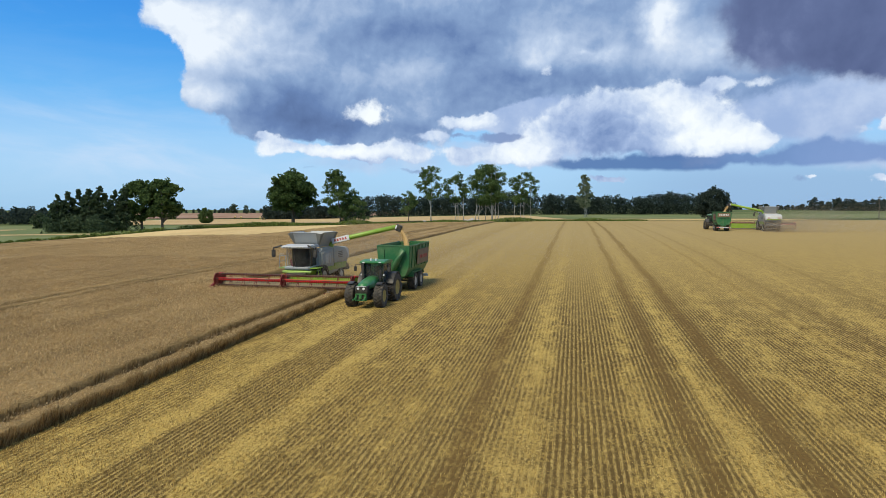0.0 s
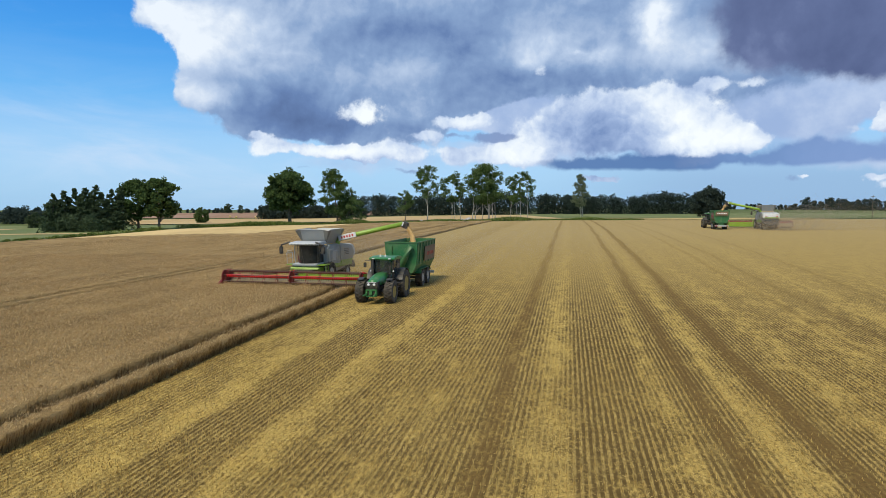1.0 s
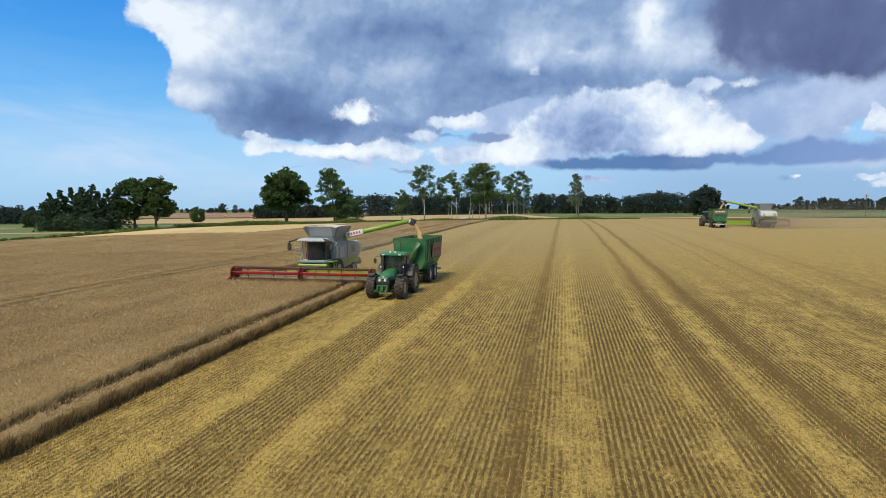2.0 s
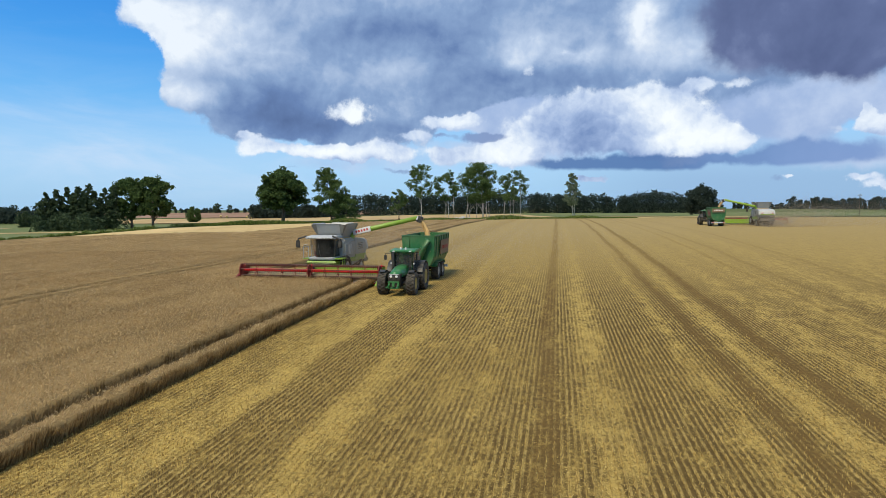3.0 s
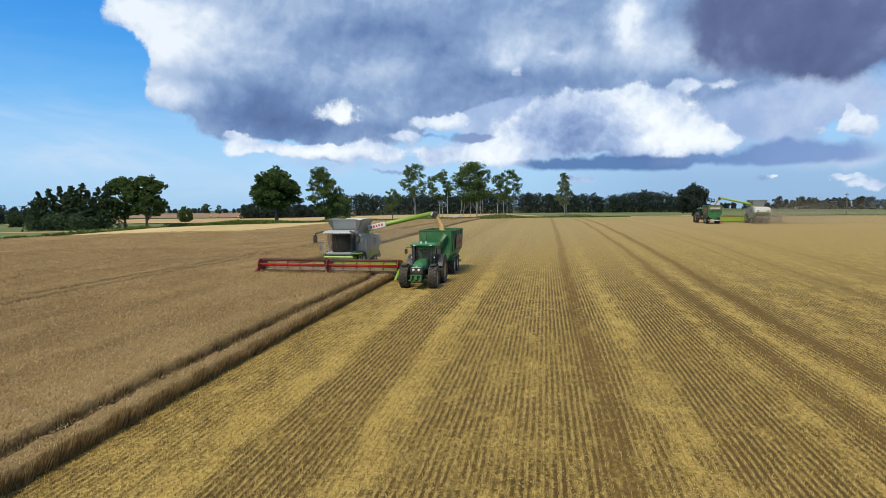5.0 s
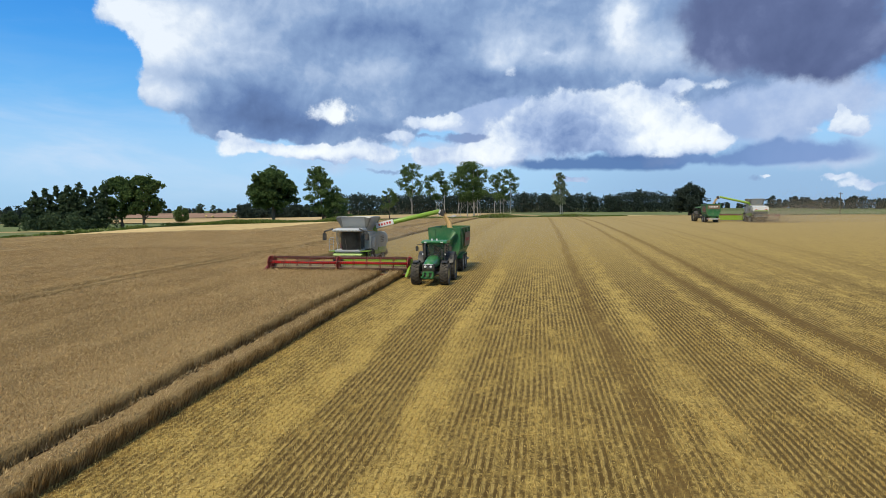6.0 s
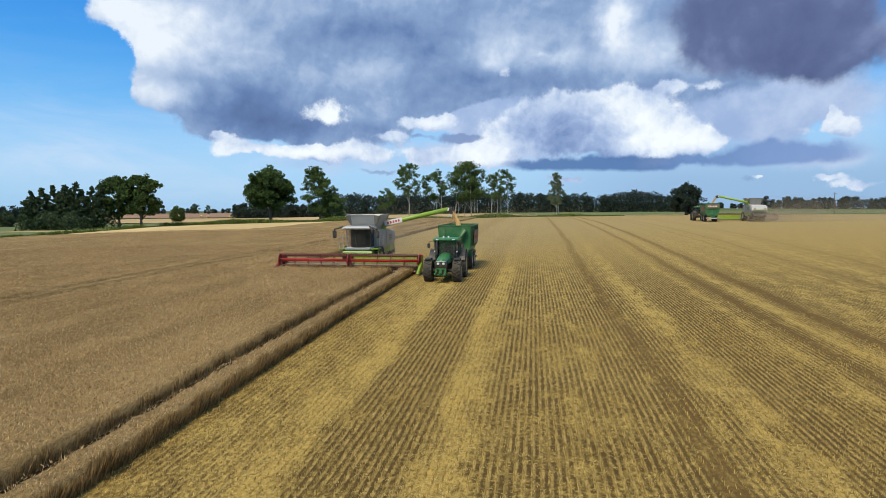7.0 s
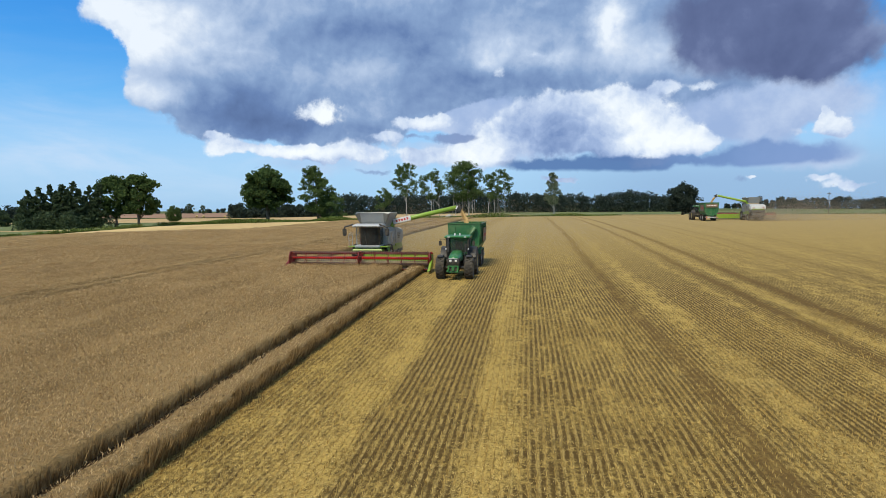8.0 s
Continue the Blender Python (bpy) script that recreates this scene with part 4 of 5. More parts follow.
def build_trees():
    tree("oak_tree", "large dark green oak with a broad round crown", -66, 264, 22.6, 19.6, 0.26, 0.75, OAK_LEAF, BARK, 3, 330, 60, 0.85, ragged=0.12)
    tree("oak_tree", "dark green broadleaf tree with a dense dome crown", -101.5, 202, 17.0, 12.4, 0.20, 0.42, OAK_LEAF, BARK, 5, 240, 50, 0.62, ragged=0.06, group="trees by the grove")
    tree("oak_tree", "tall dark green broadleaf tree with visible trunk", -93.2, 199, 17.0, 11.6, 0.26, 0.45, OAK_LEAF, BARK, 8, 260, 50, 0.62, ragged=0.06, group="trees by the grove")
    for i in range(18):
        x = -122.6 + i * 1.12
        tree("alder_tree", "slim dark tree of a dense roadside grove", x, 190 + (i * 37 % 9) - 2, 9.6 + (i * 53 % 7) * 0.75 + 0.10 * i, 5.4, 0.0, 0.14, SPRUCE_LEAF, BARK, 20 + i, 98, 24, 0.40, pointed=0.72, ragged=0.7, group="grove")
    tree("ash_tree", "airy light green tree leaning sideways, crown open at one side", -42.5, 249, 22.6, 13.5, 0.12, 0.4, LIGHT_LEAF, BARK, 31, 110, 60, 0.45, lean=-0.10, pointed=0.35, ragged=0.7)
    tree("bush", "spreading green shrub in the verge", -36.5, 250, 11.5, 12.0, 0.0, 0.16, LIGHT_LEAF, BARK, 33, 60, 60, 0.4)
    tree("ash_tree", "small light green tree on a thin trunk", -16, 279, 13.6, 9.2, 0.32, 0.22, LIGHT_LEAF, BARK, 35, 36, 55, 0.45)
    tree("aspen_tree", "tall slender tree with bare trunk and open crown", -5.5, 274, 25.0, 13.0, 0.40, 0.24, LIGHT_LEAF, BIRCH_BARK, 37, 62, 55, 0.45, ragged=0.6)
    tree("aspen_tree", "light green aspens on several thin pale trunks", 6, 269, 20.8, 10.5, 0.36, 0.12, LIGHT_LEAF, BIRCH_BARK, 39, 50, 60, 0.45, stems=4, group="tree clump")
    tree("aspen_tree", "dense green clump of tall trees on pale trunks", 19, 254, 23.5, 16.0, 0.28, 0.13, LIGHT_LEAF, BIRCH_BARK, 41, 105, 70, 0.45, stems=8, group="tree clump")
    tree("aspen_tree", "pair of green aspens with bare lower trunks", 37, 274, 21.5, 12.5, 0.34, 0.13, LIGHT_LEAF, BIRCH_BARK, 43, 60, 60, 0.45, stems=4, group="tree clump")
    tree("birch_tree", "pale silvery birch with sparse drooping leaves", 82, 349, 25.5, 11.0, 0.18, 0.26, BIRCH_LEAF, BIRCH_BARK, 145, 110, 30, 0.5, pointed=0.55, stems=2, ragged=0.5)
    tree("oak_tree", "dark round tree at the edge of the stubble", 98, 218, 11.4, 11.2, 0.10, 0.35, FOREST_LEAF, BARK, 147, 130, 30, 0.6, ragged=0.1)
    tree("bush", "round dark bush in the meadow", -154.4, 229, 5.8, 6.2, 0.0, 0.12, SPRUCE_LEAF, BARK, 49, 56, 50, 0.35)
    tree("bush", "lone olive-green bush in the verge", -118.2, 299, 7.6, 6.4, 0.0, 0.14, LIGHT_LEAF, BARK, 58, 110, 36, 0.45, ragged=0.0)
    tree("oak_tree", "small distant round field tree", -255.5, 779, 11.0, 8.0, 0.05, 0.3, SPRUCE_LEAF, BARK, 53, 40, 40, 0.7)
    tree("oak_tree", "distant round field tree on the skyline", -279, 800, 13.0, 11.0, 0.05, 0.3, SPRUCE_LEAF, BARK, 54, 50, 40, 0.7)


build_trees()


def wood(name, label, x0, x1, y0, y1, low, high, count, leaf, seed, size=1.4, per=11):
    """A far belt of trees as one mass of crowns of uneven height."""
    rng = np.random.default_rng(seed)
    centres, radii = [], []
    for i in range(count):
        f = rng.uniform(0, 1)
        x = x0 + (x1 - x0) * f
        y = y0 + (y1 - y0) * f + rng.uniform(-10, 14)
        h = rng.uniform(low, high) * (0.86 + 0.22 * noise.noise(Vector((x * 0.03, seed, 0))))
        g_ = float(land(x, y))
        r = rng.uniform(0.16, 0.26) * h
        for k in range(7):
            centres.append((x + rng.normal(0, r * 0.6), y + rng.normal(0, r * 0.6), g_ + h * (0.08 + 0.86 * k / 6.0) - r * 0.4 * (k == 6)))
            radii.append(r * (1.5 if k < 5 else 0.85))
    ob = new(name, leaf_cloud(name, centres, radii, per, size, leaf, seed, 1.0))
    return tagged(ob, label, "woodland", kind="stuff")


wood("woodland", "dark green belt of woodland beyond the fields", -70, 225, 480, 480, 14.5, 19, 330, FOREST_LEAF, 61)
wood("woodland", "low dark hedge and trees behind the oak", -118, -50, 400, 420, 6, 11, 90, FOREST_LEAF, 62)
wood("woodland", "dark hedge along the meadow", -330, -185, 300, 310, 6, 10.5, 130, FOREST_LEAF, 63, 1.2)
wood("thicket", "dense low thicket under the roadside grove", -118, -103, 187, 192, 4.0, 7.0, 40, SPRUCE_LEAF, 67, 0.7)
wood("woodland", "distant dark woods on the skyline", 560, 1000, 900, 850, 10, 24, 150, FOREST_LEAF, 64, 2.6)
wood("woodland", "hazy low woods along the horizon", 220, 600, 1000, 950, 6, 11, 110, FOREST_LEAF, 65, 2.6)
wood("woodland", "far row of skyline trees on the brown rise", -420, -230, 900, 880, 4, 9, 40, FOREST_LEAF, 66, 1.6)


def build_verge():
    """Rough grass and weeds between the grain field and the trees."""
    rng = np.random.default_rng(71)
    n = 26000
    x = rng.uniform(-150, 75, n)
    y = field_end(x) + rng.uniform(0.3, 15, n) * (1.0 + 0.0 * x)
    ok = rng.uniform(0, 1, n) < 0.35 + 0.65 * (np.sin(x / 9.0) * np.sin(x / 23 + y / 5) > -0.35)
    x, y = x[ok], y[ok]
    k = len(x)
    tall = 0.5 + 1.1 * np.clip(np.sin(x / 13.0) * 0.6 + np.sin(x / 5.1 + 2) * 0.5, 0, 1)
    v, f = blades(np.stack([x, y, land(x, y) - 0.3], 1), unit_lean(k, rng, 0.35), tall * rng.uniform(0.7, 1.4, k) + 0.3, rng.uniform(0.25, 0.5, k), rng, 0.3)
    ob = new("verge_grass", raw_mesh("verge_grass", v, f, VERGE_LEAF))
    tagged(ob, "rough green grass and weeds along the field edge", "grass", kind="stuff")


build_verge()


def build_hedge():
    """Low weeds and brambles along the field edge."""
    rng = np.random.default_rng(73)
    x = np.concatenate([rng.uniform(-96, -20, 420), rng.uniform(-20, 62, 160)])
    y = field_end(x) + rng.uniform(1.0, 8.0, len(x))
    h = np.clip(0.9 + 0.6 * np.sin(x / 7.0) + 0.5 * np.sin(x / 2.9 + 1), 0.4, 2.2) * np.where(x > -20, 0.55, 1.0)
    c = np.stack([x, y, land(x, y) + h * 0.35], 1)
    ob = new("brambles", leaf_cloud("brambles", c, h * 0.8 + 0.3, 26, 0.4, VERGE_LEAF, 74, 0.7))
    tagged(ob, "low green brambles and weeds along the field edge", "hedge", kind="stuff")


build_hedge()


def build_pole(x, y, h):
    top = thing("utility_pole", "grey wooden utility pole with a crossarm far off", "pole", pose(x, y, float(land(x, y)) - 0.3))
    part("post", tube([(0, 0, 0), (0, 0, h)], [0.22, 0.15], 8), BARK, top)
    part("crossarm", boxed(-1.1, 1.1, -0.12, 0.12, h - 0.9, h - 0.66), BARK, top)
    for q in (-0.9, 0.0, 0.9):
        part("insulator", lathe([(h - 0.66, 0.1), (h - 0.45, 0.12), (h - 0.3, 0.05)], 8, "Z", (q, 0, 0)), PALE, top)


build_pole(216, 297, 11.5)


def build_bale(x, y, turn):
    """A round straw bale lying on its side."""
    top = thing("straw_bale", "small round straw bale on the far field", "bale", pose(x, y, float(land(x, y)) + 0.1, 0, 0, turn), "bales")
    bm = lathe([(-0.62, 0.05), (-0.62, 0.62), (-0.56, 0.72), (0, 0.75), (0.56, 0.72), (0.62, 0.62), (0.62, 0.05)], 20, "X", (0, 0, 0.75))
    for v in bm.verts:
        v.co *= 1 + 0.03 * noise.noise(v.co * 3)
    part("roll", bm, GOLD, top, smooth_shade=True)


for _x, _y, _t in ((-128, 420, 20), (-150, 445, 70), (-163, 470, 40), (-118, 395, 110)):
    build_bale(_x, _y, _t)


def build_boulder(x, y, r, seed):
    """A rounded field stone."""
    top = thing("field_stone", "pale grey field stone at the foot of the trees", "stone", pose(x, y, float(land(x, y)) - 0.1), "stones")
    bm = bmesh.new()
    bmesh.ops.create_icosphere(bm, subdivisions=3, radius=r)
    for v in bm.verts:
        v.co *= 1 + 0.35 * noise.noise(v.co / r * 0.9 + Vector((seed, 0, 0)))
        v.co.z = v.co.z * 0.7 + r * 0.3
    part("stone", bm, STONE, top, smooth_shade=True)


STONE = material("field_stone", (0.42, 0.40, 0.37), 0.9, 0, 0.2, 1.0, 0.03)
for _i, (_x, _y, _r) in enumerate(((9.5, 250, 1.0), (12.0, 251, 1.5), (14.6, 250, 0.9), (-8.0, 262, 0.7))):
    build_boulder(_x, _y, _r, _i * 7.1)


# ---------------------------------------------------------------- machines; each drives towards its own +y, x to its right
def wheel(name, parent, x, y, r, width, rim_r, rim_mat, lugs=20, out=1):
    """A farm wheel: tyre with angled lugs, dished rim and hub; out is the side that faces outwards."""
    hw = width / 2
    prof = [(-hw * 0.82, rim_r), (-hw, rim_r + 0.25 * (r - rim_r)), (-hw * 0.98, r * 0.93), (-hw * 0.8, r * 0.985), (0, r * 0.992), (hw * 0.8, r * 0.985), (hw * 0.98, r * 0.93), (hw, rim_r + 0.25 * (r - rim_r)), (hw * 0.82, rim_r)]
    hub = new(name)
    hub.parent = parent
    hub.location = (x, y, r)
    part("tyre", lathe(prof, 36), TYRE, hub)
    bm = bmesh.new()
    for i in range(lugs):
        for side in (-1, 1):
            a0 = 2 * math.pi * (i + (0.5 if side > 0 else 0)) / lugs
            pts = []
            for u, da in ((0.04, 0.0), (0.5, 0.10), (0.98, 0.19)):
                pts.append((side * u * hw, a0 + da * 20 / lugs))
            vs = []
            for u, a in pts:
                for rr, d in ((r * 0.96, -0.045), (r * 1.06 if abs(u) < hw * 0.9 else r * 0.995, -0.035), (r * 1.06 if abs(u) < hw * 0.9 else r * 0.995, 0.035), (r * 0.96, 0.045)):
                    vs.append(bm.verts.new((u, rr * math.cos(a + d / r), rr * math.sin(a + d / r))))
            for j in range(2):
                for k in range(3):
                    bm.faces.new((vs[j * 4 + k], vs[j * 4 + k + 1], vs[j * 4 + 5 + k], vs[j * 4 + 4 + k]))
            bm.faces.new(vs[:4])
            bm.faces.new(vs[8:][::-1])
    part("tread_lugs", bm, TREAD, hub)
    o = out * hw
    part("rim", lathe([(o * 0.86, rim_r * 1.0), (o * 0.8, rim_r * 0.98), (o * 0.35, rim_r * 0.8), (o * 0.3, rim_r * 0.35), (o * 0.62, rim_r * 0.28), (o * 0.64, 0.02)], 24), rim_mat, hub)
    return hub


def tractor(m, label, detailed=True):
    t = thing("tractor", label, "tractor", m, "field machines")
    wheel("front_wheel", t, 1.06, 0.0, 0.80, 0.62, 0.42, RIM_YELLOW, out=1)
    wheel("front_wheel", t, -1.06, 0.0, 0.80, 0.62, 0.42, RIM_YELLOW, out=-1)
    wheel("rear_wheel", t, 1.08, -3.0, 1.03, 0.72, 0.55, RIM_YELLOW, out=1)
    wheel("rear_wheel", t, -1.08, -3.0, 1.03, 0.72, 0.55, RIM_YELLOW, out=-1)
    part("chassis", boxed(-0.36, 0.36, -3.4, 0.75, 0.62, 1.15, 0.04), BLACK, t)
    part("front_axle", tube([(-1.0, 0, 0.8), (1.0, 0, 0.8)], 0.14, 10), BLACK, t)
    part("rear_axle", tube([(-1.0, -3.0, 1.03), (1.0, -3.0, 1.03)], 0.2, 10), BLACK, t)
    # bonnet narrows and drops to the nose
    bm = bmesh.new()
    prev = None
    for y, hw, zt, zb in ((-1.45, 0.46, 2.06, 1.35), (-0.6, 0.45, 2.00, 1.3), (0.3, 0.42, 1.90, 1.3), (0.85, 0.38, 1.78, 1.4), (1.05, 0.32, 1.68, 1.5)):
        ring = [bm.verts.new(p) for p in ((-hw, y, zb), (-hw, y, zt - 0.24), (-hw * 0.72, y, zt - 0.06), (0, y, zt), (hw * 0.72, y, zt - 0.06), (hw, y, zt - 0.24), (hw, y, zb))]
        if prev:
            for a in range(6):
                bm.faces.new((prev[a], prev[a + 1], ring[a + 1], ring[a]))
        else:
            bm.faces.new(ring)
        prev = ring
    bm.faces.new(prev[::-1])
    bmesh.ops.recalc_face_normals(bm, faces=bm.faces)
    hood = part("bonnet", bm, GREEN, t, "bright green sloping bonnet", True)
    part("grille", prism([(0.55, 0.95), (1.02, 0.97), (1.12, 1.25), (1.09, 1.54), (0.55, 1.6)], -0.44, 0.44, 0.03), BLACK, t, "black front grille")
    for x in (-0.2, 0.2):
        lamp = part("headlight", lathe([(0, 0.02), (0.0, 0.095), (0.05, 0.09), (0.07, 0.03)], 14, "X"), LAMP, t, "round white headlight")
        lamp.matrix_local = pose(x, 1.11, 1.40, 0, 0, 90)
    part("name_strip", boxed(-0.34, 0.34, 1.085, 1.105, 1.53, 1.58, 0.005), PALE, t, "pale strip above the headlights")
    part("linkage_box", boxed(-0.40, 0.40, 0.75, 1.10, 0.58, 1.0, 0.03), BLACK, t)
    for x in (-0.34, 0.34):
        part("linkage_post", boxed(x - 0.06, x + 0.06, 1.0, 1.22, 0.55, 1.05, 0.02), GREEN, t, "green front linkage post")
    for z in (0.55, 0.97):
        part("linkage_bar", boxed(-0.36, 0.36, 1.04, 1.2, z, z + 0.09, 0.02), GREEN, t, "green front linkage crossbar")
    for x in (-0.3, 0.3):
        part("linkage_arm", tube([(x, 1.1, 0.85), (x * 1.25, 1.55, 0.68), (x * 1.25, 1.75, 0.72)], 0.05, 8), GREEN, t)
    part("linkage_hook", boxed(-0.1, 0.1, 1.15, 1.32, 0.7, 0.98, 0.02), GREEN, t)
    # cab
    part("cab_floor", boxed(-0.82, 0.82, -3.1, -1.4, 1.30, 1.62, 0.05), BLACK, t)
    part("cab_roof", prism([(-3.25, 2.90), (-1.35, 2.90), (-1.15, 2.98), (-1.3, 3.09), (-2.2, 3.16), (-3.2, 3.11)], -0.98, 0.98, 0.05), GREEN, t, "green rounded cab roof")
    for x, y, y1 in ((-0.84, -1.42, -1.36), (0.84, -1.42, -1.36), (-0.86, -2.35, -2.35), (0.86, -2.35, -2.35), (-0.82, -3.12, -3.12), (0.82, -3.12, -3.12)):
        part("cab_pillar", tube([(x * 0.93, y, 1.55), (x, y1, 2.94)], 0.055, 6), BLACK, t)
    part("windscreen", boxed(-0.76, 0.76, -1.42, -1.405, 1.62, 2.9, 0), GLASS, t, "tinted windscreen")
    part("rear_window", boxed(-0.74, 0.74, -3.13, -3.115, 1.75, 2.9, 0), GLASS, t)
    for x in (-0.83, 0.83):
        part("side_window", boxed(x - 0.008, x + 0.008, -3.08, -1.46, 1.6, 2.9, 0), GLASS, t)
    part("seat", prism([(-2.75, 1.62), (-2.2, 1.62), (-2.2, 2.0), (-2.6, 2.05), (-2.75, 2.6), (-2.88, 2.6), (-2.85, 1.9)], -0.26, 0.26, 0.04), SEAT, t)
    part("steering_column", tube([(0, -1.5, 1.62), (0, -1.85, 2.2)], 0.06, 8), BLACK, t)
    part("steering_wheel", lathe([(-0.015, 0.19), (0.015, 0.19), (0.02, 0.15), (-0.02, 0.15)], 16, "Z", (0, -1.88, 2.24)), BLACK, t)
    for x in (-0.62, 0.62):
        part("work_light", boxed(x - 0.1, x + 0.1, -1.2, -1.12, 2.97, 3.06, 0.02), LAMP, t)
    for x in (-0.18, 0.2):
        part("beacon", lathe([(3.12, 0.07), (3.24, 0.07), (3.28, 0.04)], 12, "Z", (x, -1.6, 0)), LAMP, t, "pale roof beacon")
    for sx in (-1, 1):
        arm = part("mirror", boxed(sx * 1.28 - 0.11, sx * 1.28 + 0.11, -1.3, -1.2, 2.36, 2.72, 0.03), BLACK, t, "black wing mirror")
        part("mirror_arm", tube([(sx * 0.9, -1.36, 2.84), (sx * 1.28, -1.26, 2.86), (sx * 1.28, -1.26, 2.7)], 0.025, 6), BLACK, arm)
        # mudguards
        for y, r, wd, cx in ((0.0, 0.93, 0.42, 1.06), (-3.0, 1.16, 0.66, 1.06)):
            bm = bmesh.new()
            prev = None
            for k in range(9):
                a = radians(62 + 88 * k / 8) if y == 0 else radians(20 + 130 * k / 8)
                row = [bm.verts.new((sx * cx + q * wd / 2, y + math.cos(a) * rr, (0.8 if y == 0 else 1.03) + math.sin(a) * rr)) for q in (-1, 1) for rr in (r, r + 0.03)]
                if prev:
                    for i, j in ((0, 1), (1, 3), (3, 2), (2, 0)):
                        bm.faces.new((prev[i], prev[j], row[j], row[i]))
                prev = row
            bmesh.ops.recalc_face_normals(bm, faces=bm.faces)
            part("front_mudguard" if y == 0 else "rear_mudguard", bm, BLACK, t)
        part("cab_lamp", boxed(sx * 0.86 - 0.05, sx * 0.86 + 0.05, -1.36, -1.28, 2.05, 2.17, 0.015), LAMP, t)
    part("exhaust_stack", tube([(0.66, -1.15, 1.9), (0.66, -1.15, 2.55), (0.66, -1.2, 2.95)], [0.1, 0.1, 0.06], 10), BLACK, t)
    part("air_intake", tube([(-0.66, -1.15, 1.9), (-0.66, -1.15, 2.5)], [0.09, 0.09], 10), BLACK, t)
    part("fuel_tank", boxed(-0.98, -0.5, -2.1, -0.9, 0.75, 1.35, 0.08), BLACK, t)
    for k in range(3):
        part("step", boxed(-1.22, -0.9, -1.75, -1.35, 0.62 + 0.3 * k, 0.66 + 0.3 * k, 0.008), BLACK, t)
    part("tow_hitch", boxed(-0.12, 0.12, -4.1, -3.3, 0.62, 0.78, 0.02), BLACK, t)
    return t


def trailer(m, label):
    """A tandem-axle grain trailer with a flared tipping box."""
    t = thing("grain_trailer", label, "trailer", m, "field machines")
    for y in (-0.92, 0.92):
        for x in (-1.02, 1.02):
            wheel("trailer_wheel", t, x, y, 0.70, 0.6, 0.36, RIM_GREY, 18, out=1 if x > 0 else -1)
        part("axle", tube([(-0.95, y, 0.7), (0.95, y, 0.7)], 0.09, 8), BLACK, t)
    part("chassis", boxed(-0.5, 0.5, -3.3, 3.0, 0.95, 1.22, 0.03), TRAILER_GREEN, t)
    part("drawbar", tube([(0.0, 3.0, 1.05), (0.0, 5.2, 0.72)], [0.16, 0.1], 8), TRAILER_GREEN, t)
    # box: open top, thick walls, flared
    bm = bmesh.new()
    prof = [(-0.95, 1.30), (-1.30, 1.95), (-1.36, 3.72)]

    def ring(y, inset, top):
        pts = [(-0.95 + inset, 1.28 + inset), (-1.26 + inset, 1.92), (-1.36 + inset, 3.72)]
        return [bm.verts.new((x, y, z)) for x, z in pts] + [bm.verts.new((-x, y, z)) for x, z in pts[::-1]]
    a, b = ring(-3.35, 0, 0), ring(3.1, 0, 0)
    c, d = ring(-3.29, 0.06, 0), ring(3.04, 0.06, 0)
    for k in range(5):
        if k != 2:
            bm.faces.new((a[k], a[k + 1], b[k + 1], b[k]))
            bm.faces.new((d[k], d[k + 1], c[k + 1], c[k]))
    bm.faces.new((a[5], a[0], b[0], b[5]))
    bm.faces.new((d[5], d[0], c[0], c[5]))
    for o, i in ((a, c), (b, d)):
        bm.faces.new(o)
        bm.faces.new(i[::-1])
    for o1, o2, i1, i2 in ((a[2], b[2], c[2], d[2]), (a[3], b[3], c[3], d[3]), (a[2], a[3], c[2], c[3]), (b[2], b[3], d[2], d[3])):
        bm.faces.new((o1, o2, i2, i1))
    bmesh.ops.recalc_face_normals(bm, faces=bm.faces)
    body = part("box", bm, TRAILER_GREEN, t, "dark green steel grain box")
    for y in (-3.4, 3.02):
        part("rim_rail", boxed(-1.42, 1.42, y, y + 0.12, 3.69, 3.80, 0.02), TRAILER_GREEN, t)
    for x in (-1.42, 1.32):
        part("rim_rail", boxed(x, x + 0.10, -3.4, 3.14, 3.69, 3.80, 0.02), TRAILER_GREEN, t)
    for y in (-3.2, -2.1, -1.0, 0.1, 1.2, 2.2, 2.95):
        for sx in (-1, 1):
            bm = boxed(-0.035, 0.035, y - 0.05, y + 0.05, 0, 1.80, 0.01)
            rib = part("side_rib", bm, TRAILER_GREEN, t)
            rib.matrix_local = pose(sx * 1.29, 0, 1.92, 0, sx * 3.4, 0)
    for x in (-0.6, 0.0, 0.6):
        part("end_rib", boxed(x - 0.05, x + 0.05, -3.42, -3.34, 1.4, 3.72, 0.01), TRAILER_GREEN, t)
    # side boards with unreadable lettering as bars
    for sx in (-1, 1):
        sign = part("side_board", boxed(-0.015, 0.015, -2.9, 0.9, 0.12, 1.35, 0.004), BOARD, t, "faded red side board with pale lettering")
        sign.matrix_local = pose(sx * 1.385, 0, 1.98, 0, sx * 3.4, 0)
        for k in range(5):
            bar = part("lettering_bar", boxed(-0.02, 0.02, -2.3 + k * 0.52, -1.95 + k * 0.52, 0.55, 0.85, 0.003), BOARD_RED, sign)
            bar.location.x = sx * 0.012
    board = part("rear_board", boxed(-1.15, 1.15, -3.47, -3.43, 2.78, 3.55, 0.01), BOARD, t, "dark rear board with pale lettering")
    for k in range(6):
        part("lettering_bar", boxed(-0.86 + k * 0.3, -0.66 + k * 0.3, -3.49, -3.465, 3.08, 3.30, 0.004), SIGN_WHITE, board)
